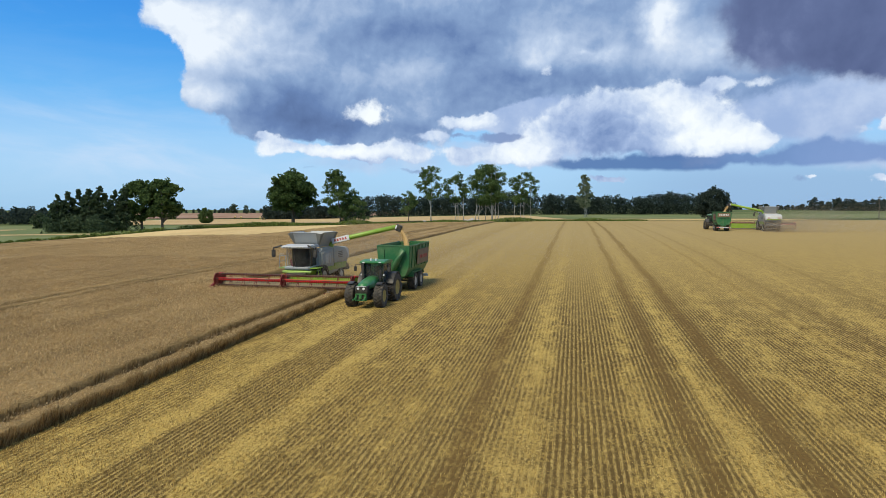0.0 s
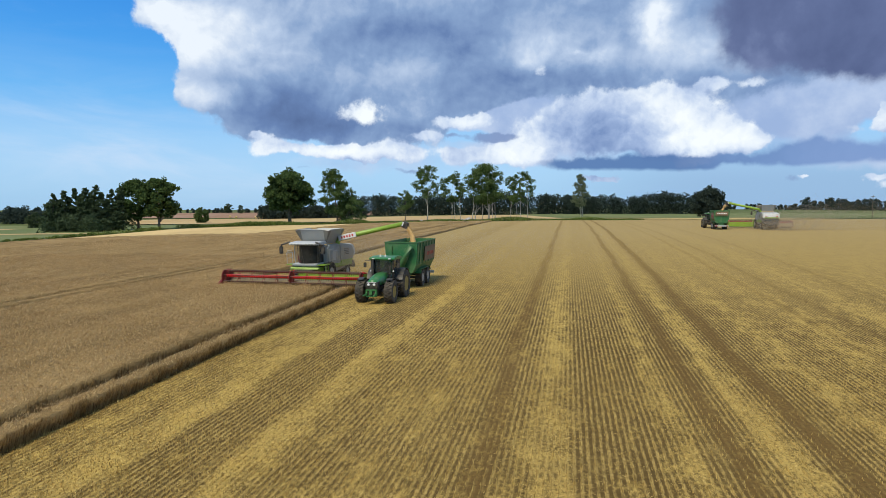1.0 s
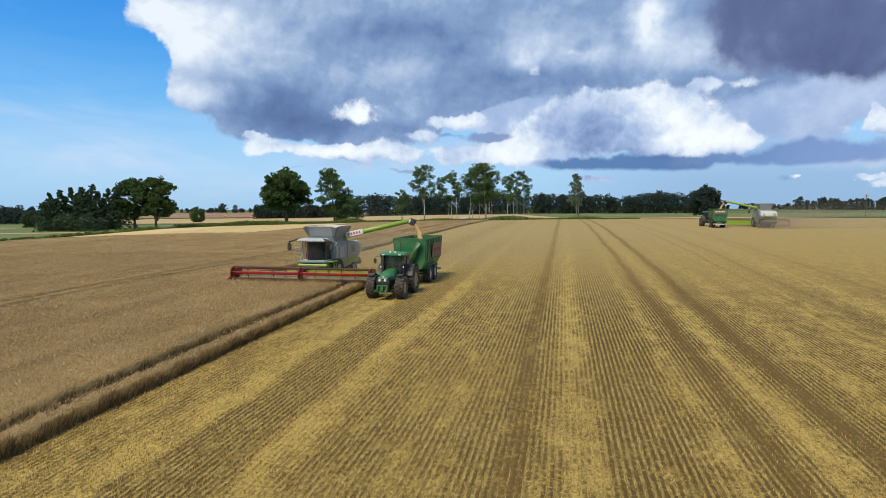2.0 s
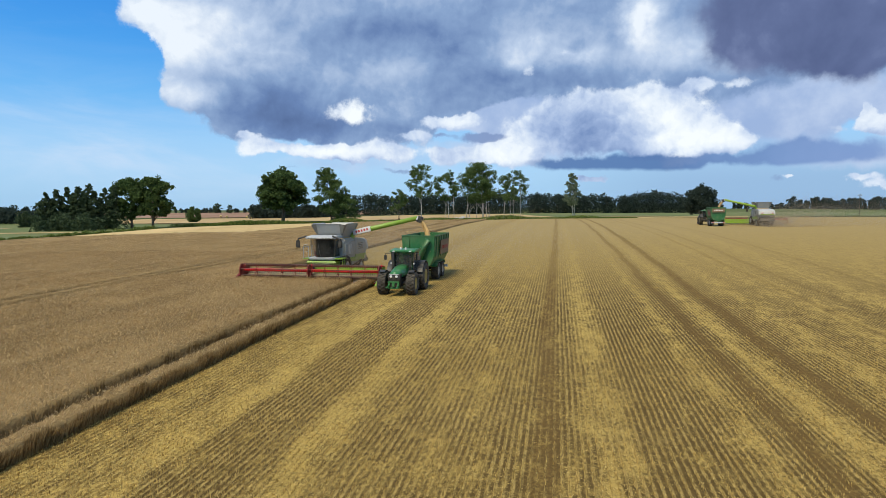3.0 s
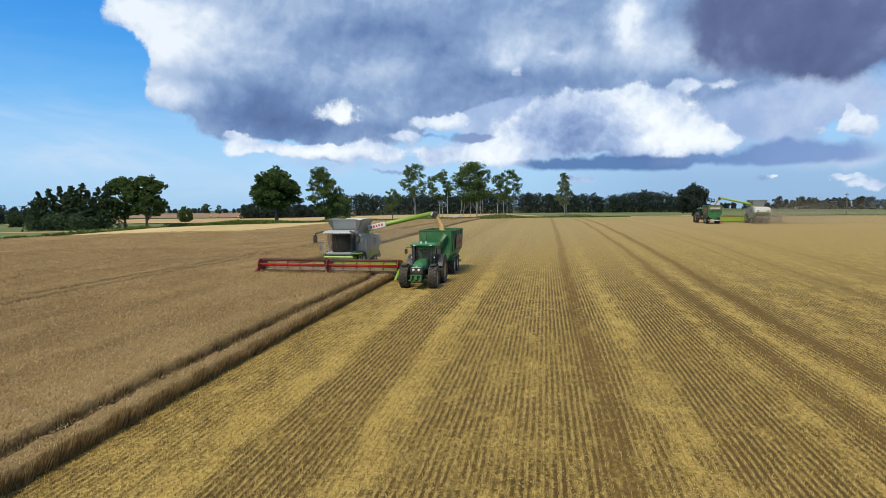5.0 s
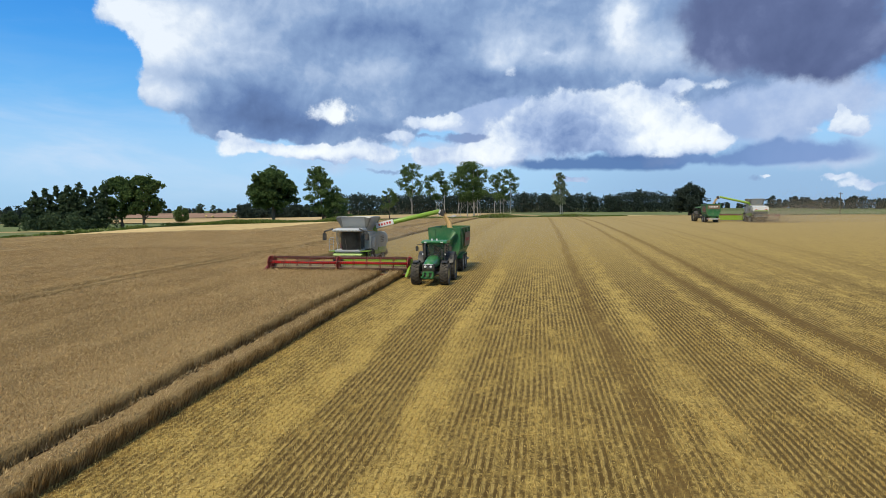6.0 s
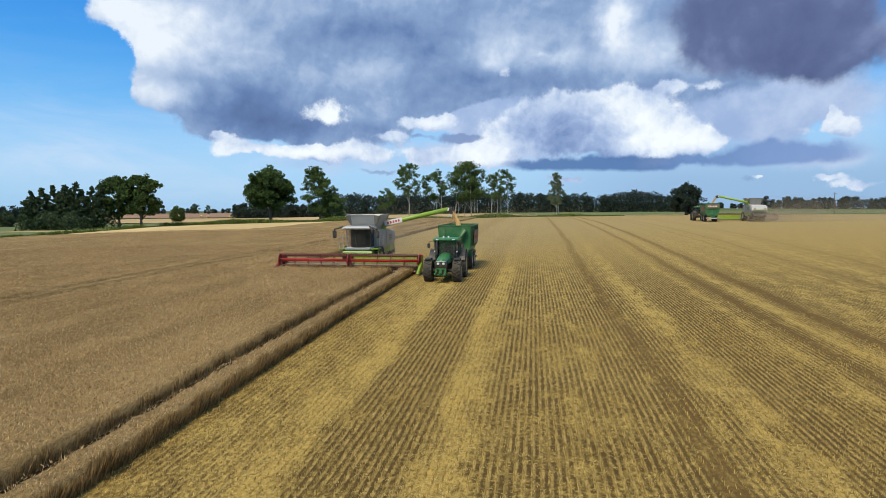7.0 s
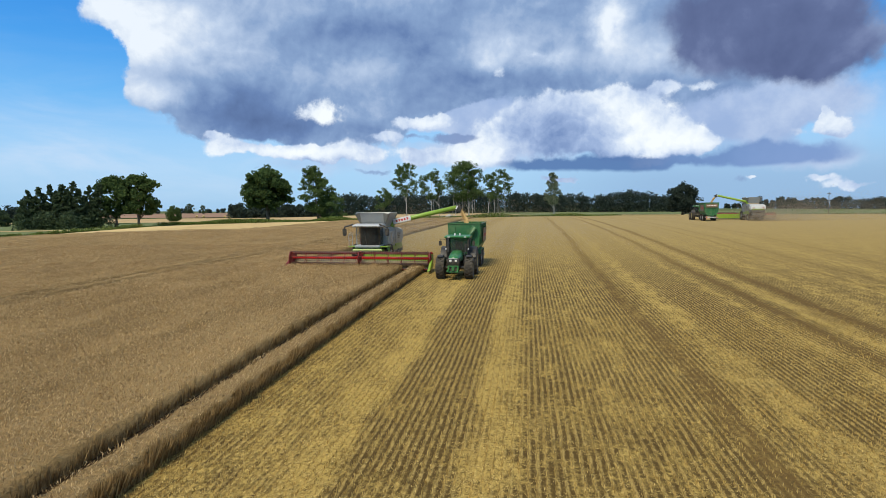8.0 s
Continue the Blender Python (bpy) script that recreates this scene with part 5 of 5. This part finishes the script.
    part("tailgate_bar", boxed(-1.2, 1.2, -3.5, -3.4, 2.6, 2.7, 0.02), TRAILER_GREEN, t)
    part("bumper", boxed(-1.25, 1.25, -3.55, -3.40, 0.62, 0.84, 0.02), PALE, t, "pale rear bumper")
    for sx in (-1, 1):
        part("tail_lamp", boxed(sx * 1.0 - 0.15, sx * 1.0 + 0.15, -3.6, -3.54, 0.66, 0.8, 0.01), SIGN_RED, t)
        part("mudguard", prism([(-1.75, 1.2), (-1.5, 1.48), (1.5, 1.48), (1.85, 1.15), (1.8, 1.1), (1.48, 1.43), (-1.48, 1.43), (-1.7, 1.15)], sx * 1.02 - 0.32, sx * 1.02 + 0.32, 0.006), TRAILER_GREEN, t)
    # folded unloading auger on the front
    part("auger_tube", tube([(0.2, 3.35, 1.2), (-0.45, 3.4, 2.6), (-0.9, 3.45, 3.5)], 0.24, 12), TRAILER_GREEN, t, "green folded unloading auger", True)
    part("auger_hood", boxed(-0.5, 0.55, 3.1, 3.5, 1.0, 1.5, 0.08), TRAILER_GREEN, t)
    part("front_ladder", boxed(0.75, 1.15, 3.12, 3.18, 1.4, 3.5, 0.01), TRAILER_GREEN, t)
    part("grain_heap", heap(1.25, 3.0, 3.0, 0.42), GRAIN, t, "heaped tan grain load", True)
    return t


def heap(hx, hy, z, rise):
    bm = bmesh.new()
    n = 18
    vs = [[bm.verts.new((hx * (2 * i / n - 1), hy * (2 * j / n - 1), z + rise * math.cos(math.pi / 2 * (2 * i / n - 1)) * math.cos(math.pi / 2 * (2 * j / n - 1)) + 0.05 * noise.noise(Vector((i * 0.6, j * 0.6, 3))))) for j in range(n + 1)] for i in range(n + 1)]
    for i in range(n):
        for j in range(n):
            bm.faces.new((vs[i][j], vs[i + 1][j], vs[i + 1][j + 1], vs[i][j + 1]))
    r = bmesh.ops.extrude_face_region(bm, geom=list(bm.faces))
    for v in r["geom"]:
        if isinstance(v, bmesh.types.BMVert):
            v.co.z -= 0.3
    bmesh.ops.recalc_face_normals(bm, faces=bm.faces)
    return bm


def combine(m, label):
    """A combine harvester; its own +y is forward, origin under the front axle."""
    t = thing("combine_harvester", label, "combine", m, "field machines")
    for sx in (-1, 1):
        wheel("front_wheel", t, sx * 1.32, 0.0, 0.95, 0.78, 0.48, RIM_GREY, 22, out=sx)
        wheel("rear_wheel", t, sx * 1.25, -4.3, 0.66, 0.5, 0.36, RIM_GREY, 18, out=sx)
    part("front_axle", tube([(-1.2, 0, 0.95), (1.2, 0, 0.95)], 0.2, 10), BLACK, t)
    part("rear_axle", tube([(-1.2, -4.3, 0.66), (1.2, -4.3, 0.66)], 0.14, 10), BLACK, t)
    part("body", prism([(0.3, 1.05), (0.3, 3.1), (-0.2, 3.35), (-3.4, 3.35), (-5.4, 3.15), (-6.1, 2.5), (-6.1, 1.75), (-4.8, 1.2), (-2.0, 0.9)], -1.38, 1.38, 0.06), GREY, t, "dusty grey machine body")
    for sx in (-1, 1):
        part("side_panel", prism([(0.15, 1.75), (0.15, 3.0), (-2.3, 3.2), (-2.3, 1.6)], sx * 1.46 - 0.07, sx * 1.46 + 0.07, 0.05), GREY, t, "grey side cover")
        part("side_panel", prism([(-2.4, 1.9), (-2.4, 3.2), (-5.3, 3.05), (-5.9, 2.4), (-5.7, 2.0)], sx * 1.46 - 0.07, sx * 1.46 + 0.07, 0.05), GREY, t, "grey rear side cover")
        part("side_skirt", prism([(0.3, 1.3), (0.3, 1.7), (-5.4, 1.6), (-5.2, 1.25)], sx * 1.47 - 0.05, sx * 1.47 + 0.05, 0.03), LIME, t, "lime green lower skirt")
        part("grab_rail", tube([(sx * 1.62, -0.3, 1.95), (sx * 1.66, -0.3, 2.85), (sx * 1.66, -1.2, 2.9), (sx * 1.62, -1.2, 1.95)], 0.03, 6), STEEL, t)
    for sx in (-1, 1):
        for k in range(4):
            part("vent_slat", boxed(sx * 1.54 - 0.02, sx * 1.54 + 0.02, -4.4, -3.3, 2.3 + 0.16 * k, 2.38 + 0.16 * k, 0.01), BLACK, t)
        part("hatch_frame", prism([(-0.5, 2.0), (-0.5, 2.8), (-1.6, 2.85), (-1.6, 1.95)], sx * 1.535 - 0.015, sx * 1.535 + 0.015, 0.01), PALE, t, "pale service hatch")
        part("lower_cover", prism([(-2.6, 1.3), (-2.5, 1.85), (-5.5, 1.8), (-5.2, 1.35)], sx * 1.5 - 0.04, sx * 1.5 + 0.04, 0.03), LIME, t, "lime green lower cover")
    part("rear_hood", prism([(-5.3, 2.3), (-5.3, 3.25), (-6.3, 3.0), (-6.55, 2.2), (-6.2, 2.0)], -1.42, 1.42, 0.08), WHITE, t, "white rear engine hood")
    part("rear_stripe", boxed(-1.2, 1.2, -6.62, -6.5, 2.15, 2.35, 0.02), LIME, t)
    part("straw_chopper", prism([(-5.6, 1.0), (-5.6, 1.7), (-6.5, 1.5), (-6.9, 1.0), (-6.6, 0.85)], -1.3, 1.3, 0.04), BLACK, t, "dark straw chopper outlet")
    for x in (-0.9, 0.9):
        part("rear_lamp", boxed(x - 0.16, x + 0.16, -6.66, -6.52, 2.45, 2.6, 0.02), SIGN_RED, t)
    # cab
    part("cab_base", prism([(0.2, 1.55), (0.2, 1.9), (2.05, 1.9), (2.0, 1.7), (1.6, 1.55)], -1.1, 1.1, 0.05), PALE, t, "pale cab front apron")
    part("cab_rear_wall", boxed(-1.05, 1.05, 0.2, 0.32, 1.9, 3.5, 0.03), GREY, t)
    part("cab_roof", prism([(0.1, 3.46), (2.2, 3.46), (2.42, 3.54), (2.3, 3.66), (0.9, 3.76), (0.1, 3.72)], -1.24, 1.24, 0.06), PALE, t, "pale grey overhanging cab roof")
    # curved windscreen
    bm = bmesh.new()
    prev = None
    for k in range(11):
        a = radians(-62 + 124 * k / 10)
        x, y = 1.16 * math.sin(a), 1.05 + 1.0 * math.cos(a) ** 0.8
        row = [bm.verts.new((x * q, y + dy, z)) for q, dy, z in ((0.96, -0.08, 1.9), (1.0, 0.0, 2.7), (0.98, 0.04, 3.46))]
        if prev:
            for i in range(2):
                bm.faces.new((prev[i], row[i], row[i + 1], prev[i + 1]))
        prev = row
    part("windscreen", bm, DARK_GLASS, t, "dark curved windscreen", True)
    for sx in (-1, 1):
        part("cab_pillar", tube([(sx * 1.0, 1.46, 1.9), (sx * 1.04, 1.54, 2.7), (sx * 1.02, 1.56, 3.48)], 0.07, 8), GREY if sx > 0 else BLACK, t)
        part("side_window", boxed(sx * 1.03 - 0.01, sx * 1.03 + 0.01, 0.34, 1.46, 1.95, 3.46, 0), DARK_GLASS, t)
        arm = part("mirror_arm", tube([(sx * 1.15, 2.2, 3.72), (sx * 1.62, 2.35, 3.56), (sx * 1.86, 2.35, 3.5), (sx * 1.88, 2.35, 3.3)], 0.07, 8), BLACK, t)
        part("mirror", boxed(sx * 1.88 - 0.17, sx * 1.88 + 0.17, 2.26, 2.42, 2.74, 3.36, 0.05), BLACK, arm, "black wing mirror")
        for q in range(3):
            part("roof_lamp", boxed(sx * (0.35 + 0.28 * q) - 0.09, sx * (0.35 + 0.28 * q) + 0.09, 2.36, 2.43, 3.5, 3.6, 0.015), GREY, t)
    part("front_apron", prism([(0.6, 1.18), (0.6, 1.58), (2.0, 1.58), (2.08, 1.44), (1.7, 1.2)], -1.3, 1.3, 0.05), LIME, t, "lime green apron under the cab")
    part("wiper", tube([(0.0, 2.07, 1.95), (0.12, 2.1, 2.6), (0.15, 2.12, 3.1)], 0.018, 5), BLACK, t)
    part("seat", prism([(0.5, 1.92), (1.0, 1.92), (1.0, 2.3), (0.7, 2.35), (0.6, 3.0), (0.45, 3.0)], -0.28, 0.28, 0.05), SEAT, t)
    part("platform", boxed(-1.75, 1.75, 0.5, 1.75, 1.72, 1.80, 0.02), LIME, t, "lime green walkway edge")
    rail = part("platform_rail", tube([(1.7, 1.65, 1.8), (1.72, 1.68, 2.75), (1.6, 1.75, 2.95), (1.25, 1.8, 2.95)], 0.03, 6), PALE, t)
    part("platform_rail", tube([(1.7, 0.6, 1.8), (1.72, 0.6, 2.75), (1.72, 1.68, 2.75)], 0.03, 6), PALE, t)
    part("platform_rail", tube([(1.71, 1.66, 2.3), (1.71, 0.6, 2.3)], 0.025, 6), PALE, t)
    lad = part("ladder", tube([(-1.85, 1.5, 0.6), (-1.7, 1.5, 1.8)], 0.04, 6), LIME, t)
    part("ladder_rail", tube([(-1.85, 1.0, 0.6), (-1.7, 1.0, 1.8)], 0.04, 6), LIME, lad)
    for k in range(4):
        part("rung", boxed(-1.84 + 0.035 * k, -1.72 + 0.035 * k, 1.0, 1.5, 0.7 + 0.28 * k, 0.74 + 0.28 * k, 0.008), STEEL, lad)
    # grain tank: four flared sheets and corner gussets
    z0, z1 = 3.35, 4.70
    b = [(-1.0, -0.2), (1.0, -0.2), (1.0, -2.8), (-1.0, -2.8)]
    u = [(-1.58, 0.40), (1.58, 0.40), (1.58, -3.4), (-1.58, -3.4)]

    def sheet(pts, th=0.04):
        bm = bmesh.new()
        vs = [bm.verts.new(p) for p in pts]
        f = bm.faces.new(vs)
        bm.normal_update()
        n = f.normal * th
        r = bmesh.ops.extrude_face_region(bm, geom=[f])
        for v in r["geom"]:
            if isinstance(v, bmesh.types.BMVert):
                v.co += n
        bmesh.ops.recalc_face_normals(bm, faces=bm.faces)
        return bm
    for i in range(4):
        j = (i + 1) % 4
        k = 0.16
        ui = [u[i][q] + (u[j][q] - u[i][q]) * k for q in (0, 1)]
        uj = [u[j][q] + (u[i][q] - u[j][q]) * k for q in (0, 1)]
        part("tank_flap", sheet([(*b[i], z0), (*b[j], z0), (*uj, z1), (*ui, z1)]), TANK, t, "grey sheet-steel tank flap")
        h = (i - 1) % 4
        uh = [u[i][q] + (u[h][q] - u[i][q]) * k for q in (0, 1)]
        part("tank_gusset", sheet([(*b[i], z0 + 0.02), (*ui, z1 - 0.02), (u[i][0] * 0.97, u[i][1], z1 - 0.1), (*uh, z1 - 0.02)], 0.02), TANK_DARK, t, "dark corner gusset")
        part("tank_rim", tube([(*ui, z1), (*uj, z1)], 0.035, 6), GREY, t)
    part("tank_floor", boxed(-1.2, 1.2, -2.95, -0.1, 3.3, 3.4, 0.02), TANK, t)
    load = part("tank_grain", heap(1.1, 1.35, 3.45, 0.25), GRAIN, t, "grain in the tank", True)
    load.location = (0, -1.5, 0)
    # unloading auger to the left
    au = part("unloading_auger", tube([(-1.1, -2.6, 3.1), (-1.15, -2.62, 3.6), (-1.4, -2.65, 3.82), (-3.2, -2.8, 4.25), (-7.15, -3.3, 5.15)], [0.28, 0.28, 0.25, 0.22, 0.21], 14), LIME, t, "long lime green unloading auger", True)
    board = part("auger_panel", boxed(-0.85, 0.85, -0.06, 0.06, -0.24, 0.24, 0.03), SIGN_WHITE, au, "white panel with a row of red bars")
    board.matrix_local = pose(-2.15, -2.42, 4.02, 0, 13, 0)
    for k in range(5):
        part("name_bar", boxed(-0.62 + k * 0.26, -0.47 + k * 0.26, 0.055, 0.075, -0.09, 0.11, 0.005), SIGN_RED, board)
    spout = part("spout", prism([(-0.25, -0.3), (-0.25, 0.27), (0.25, 0.27), (0.25, -0.3)], -0.34, 0.22, 0.06), BLACK, au, "black auger spout")
    spout.matrix_local = pose(-7.32, -3.3, 5.08, 0, -24, 0)
    mark = part("spout_marking", boxed(-0.06, 0.06, -0.29, 0.29, -0.16, 0.18, 0.01), SIGN_WHITE, au)
    mark.matrix_local = pose(-7.2, -3.3, 5.13, 0, -24, 0)
    # feeder house and header
    part("feeder_house", prism([(0.2, 1.0), (0.2, 1.85), (3.1, 1.15), (3.1, 0.35)], -0.85, 0.85, 0.04), BLACK, t, "dark dusty feeder house")
    header = new("header")
    header.parent = t
    tagged(header, "twelve-metre red cutting header with two reels")
    part("back_wall", prism([(3.15, 0.25), (3.15, 1.25), (3.25, 1.3), (3.3, 0.25)], -5.9, 0.0, 0.02), LIME, header, "lime green back sheet")
    part("back_wall", prism([(3.15, 0.25), (3.15, 1.0), (3.25, 1.05), (3.3, 0.25)], 0.0, 5.9, 0.02), DUSTY, header, "dust-covered back sheet")
    part("top_beam", tube([(-5.9, 3.2, 1.3), (5.9, 3.2, 1.3)], 0.09, 8), DARK_RED, header)
    part("table", prism([(3.2, 0.18), (3.2, 0.26), (4.55, 0.16), (4.6, 0.1)], -5.9, 5.9, 0.01), STEEL, header, "worn steel cutting table")
    part("knife_bar", boxed(-5.9, 5.9, 4.52, 4.66, 0.1, 0.16, 0.01), DARK_RED, header)
    part("intake_auger", tube([(-5.8, 3.6, 0.52), (5.8, 3.6, 0.52)], 0.24, 12), DUSTY, header, "dusty intake auger", True)
    for sx in (-1, 1):
        part("end_sheet", prism([(3.1, 0.2), (3.1, 1.3), (3.9, 1.35), (4.9, 0.5), (5.2, 0.12), (4.6, 0.08)], sx * 5.92 - 0.05, sx * 5.92 + 0.05, 0.02), DARK_RED if sx > 0 else LIME, header)
        part("crop_divider", prism([(4.3, 0.15), (4.3, 0.95), (5.1, 0.55), (6.0, 0.1)], sx * 6.0 - 0.09, sx * 6.0 + 0.09, 0.03), DARK_RED if sx > 0 else LIME, header)
    # reels
    ry, rz, rr = 4.35, 1.02, 0.52
    for x0, x1 in ((-5.8, -0.12), (0.12, 5.8)):
        reel = part("reel", tube([(x0, ry, rz), (x1, ry, rz)], 0.12, 14), RED, header, "red pick-up reel with spring tines", True)
        n = 6
        arms = 6
        for i in range(n):
            a = 2 * math.pi * (i + 0.22) / n
            by, bz = ry + rr * math.cos(a), rz + rr * math.sin(a)
            bar = tube([(x0, by, bz), (x1, by, bz)], 0.03, 6)
            k = int((x1 - x0) / 0.155)
            for j in range(k):
                x = x0 + 0.08 + j * 0.155
                tube([(x, by, bz), (x, by - 0.03, bz - 0.24)], [0.022, 0.012], 3, bar)
            if math.sin(a) > 0.5:
                for j in range(k):
                    x = x0 + 0.08 + j * 0.155
                    tube([(x, by, bz), (x, by + 0.02, bz + 0.13)], [0.022, 0.012], 3, bar)
            part("tine_bar", bar, TINE, reel)
        for j in range(arms):
            x = x0 + 0.05 + (x1 - x0 - 0.1) * j / (arms - 1)
            bm = bmesh.new()
            for i in range(n):
                a = 2 * math.pi * (i + 0.22) / n
                tube([(x, ry, rz), (x, ry + rr * math.cos(a), rz + rr * math.sin(a))], 0.028, 5, bm)
            part("spider", bm, DARK_RED, reel)
    for x in (-5.9, 0.0, 5.9):
        part("reel_arm", tube([(x, 3.2, 1.32), (x, 4.0, 1.48), (x, 4.4, 1.06)], [0.08, 0.07, 0.06], 8), RED, header)
        part("reel_shield", lathe([(-0.035, 0.05), (-0.03, 0.52), (0.03, 0.52), (0.035, 0.05)], 12, "X", (x, ry, rz)), DARK_RED, header, "dark red reel end shield")
        part("reel_drive", boxed(x - 0.10, x + 0.10, 4.15, 4.6, 0.82, 1.26, 0.03), DARK_RED, header)
    return t


def at_field(s, w, heading):
    """A pose on the land, facing along (0) or against (180) the rows."""
    x, y = to_world(s, w)
    return pose(float(x), float(y), float(land(x, y)), 0, 0, heading - ROWS_TURN)


tractor(at_field(40.0, -14.35, 180), "green tractor with black grille pulling a grain trailer")
trailer(at_field(49.6, -14.35, 180), "green tandem-axle grain trailer being filled beside the combine")
combine(at_field(48.2, -22.75, 180), "grey and lime combine with raised tank and red header")


def grain_stream(points, label):
    """Falling grain: a ragged tapering column of loose grain."""
    rng = np.random.default_rng(91)
    bm = tube(points, [0.10, 0.17, 0.22, 0.26], 10)
    for v in bm.verts:
        v.co += Vector(rng.normal(0, 0.03, 3))
    for i in range(260):
        k = rng.uniform(0, 2.99)
        a, b = Vector(points[int(k)]), Vector(points[int(k) + 1])
        c = a.lerp(b, k % 1) + Vector(rng.normal(0, 0.15, 3))
        tube([c, c + Vector((0, 0, 0.08))], [0.03, 0.005], 3, bm)
    me = bpy.data.meshes.new("grain_stream")
    bm.to_mesh(me)
    bm.free()
    me.materials.append(GRAIN)
    tagged(new("grain_stream", me), label, "grain", kind="stuff")


def field_point(s, w, z):
    x, y = to_world(s, w)
    return (float(x), float(y), float(land(x, y)) + z)


grain_stream([field_point(51.5, -15.25, 4.95), field_point(51.4, -14.95, 4.4), field_point(51.3, -14.65, 3.9), field_point(51.2, -14.5, 3.1)], "stream of tan grain falling from the auger into the trailer")


def beside(x, y, ahead, right):
    """A pose on the land near x, y, heading along the rows."""
    x, y = x + ahead * _s + right * _c, y + ahead * _c - right * _s
    return pose(x, y, float(land(x, y)), 0, 0, -ROWS_TURN - 5)


FAR = (56.0, 120.6)
combine(beside(*FAR, 1.6, 8.8), "distant white and lime combine harvesting, seen from behind")
trailer(beside(*FAR, 0, 0), "distant green grain trailer seen from behind")
tractor(beside(*FAR, 9.6, 0), "distant green tractor in front of a trailer")
_f = [beside(*FAR, 0.0, q).translation for q in (1.3, 0.9, 0.6, 0.4)]
grain_stream([(q.x, q.y, q.z + h) for q, h in zip(_f, (4.95, 4.5, 3.9, 3.1))], "thin stream of grain falling into the distant trailer")


def dust(name, label, puffs, size, seed):
    """Drifting chaff and dust as fine loose specks; each puff is a centre, its spread and a count."""
    rng = np.random.default_rng(seed)
    P = np.concatenate([np.asarray(c) + rng.normal(0, 1, (n, 3)) * np.asarray(r) for c, r, n in puffs])
    soil = land(P[:, 0], P[:, 1])
    P[:, 2] = soil + 0.03 + np.abs(P[:, 2] - soil)
    n = len(P)
    a, b = rng.normal(0, 1, (n, 3)), rng.normal(0, 1, (n, 3))
    k = (size * rng.uniform(0.5, 1.2, n))[:, None]
    v = np.stack([P + a * k * 0.5, P - a * k * 0.5, P + b * k * 0.7], 1).reshape(-1, 3)
    ob = new(name, raw_mesh(name, v, np.arange(n * 3).reshape(n, 3), DUST_SPECK))
    tagged(ob, label, "dust", kind="stuff")


def puff(base, ahead, right, up, spread_xyz, n):
    q = beside(*base, ahead, right).translation
    return ((q.x, q.y, q.z + up), spread_xyz, n)


NEAR = to_world(48.2, -22.75)
dust("dust_cloud", "thin tan dust drifting behind the combine",
     [puff(NEAR, 1.5, 2.6, 1.9, (0.9, 1.6, 0.9), 20000), puff(NEAR, 6.0, 3.4, 2.2, (1.6, 2.4, 1.2), 30000), puff(NEAR, 12, 1.5, 3.0, (2.8, 3.2, 1.5), 25000), puff(NEAR, 15, 7.0, 1.8, (5.0, 7.0, 1.4), 40000)], 0.0195, 95)
dust("dust_cloud", "pale dust hanging over the stubble behind the trailer",
     [puff(NEAR, 30, 13.0, 1.6, (5.0, 12.0, 1.9), 60000), puff(NEAR, 16, 9.5, 0.8, (2.2, 6.0, 0.8), 20000)], 0.0215, 97)
dust("dust_cloud", "tan dust billowing behind the distant combine",
     [puff(FAR, -6.5, 9.0, 0.9, (2.4, 2.0, 0.9), 60000), puff(FAR, -7, 14.0, 1.9, (4.0, 3.0, 1.5), 75000), puff(FAR, -4, 26.0, 2.1, (10.0, 5.0, 1.5), 95000)], 0.026, 96)
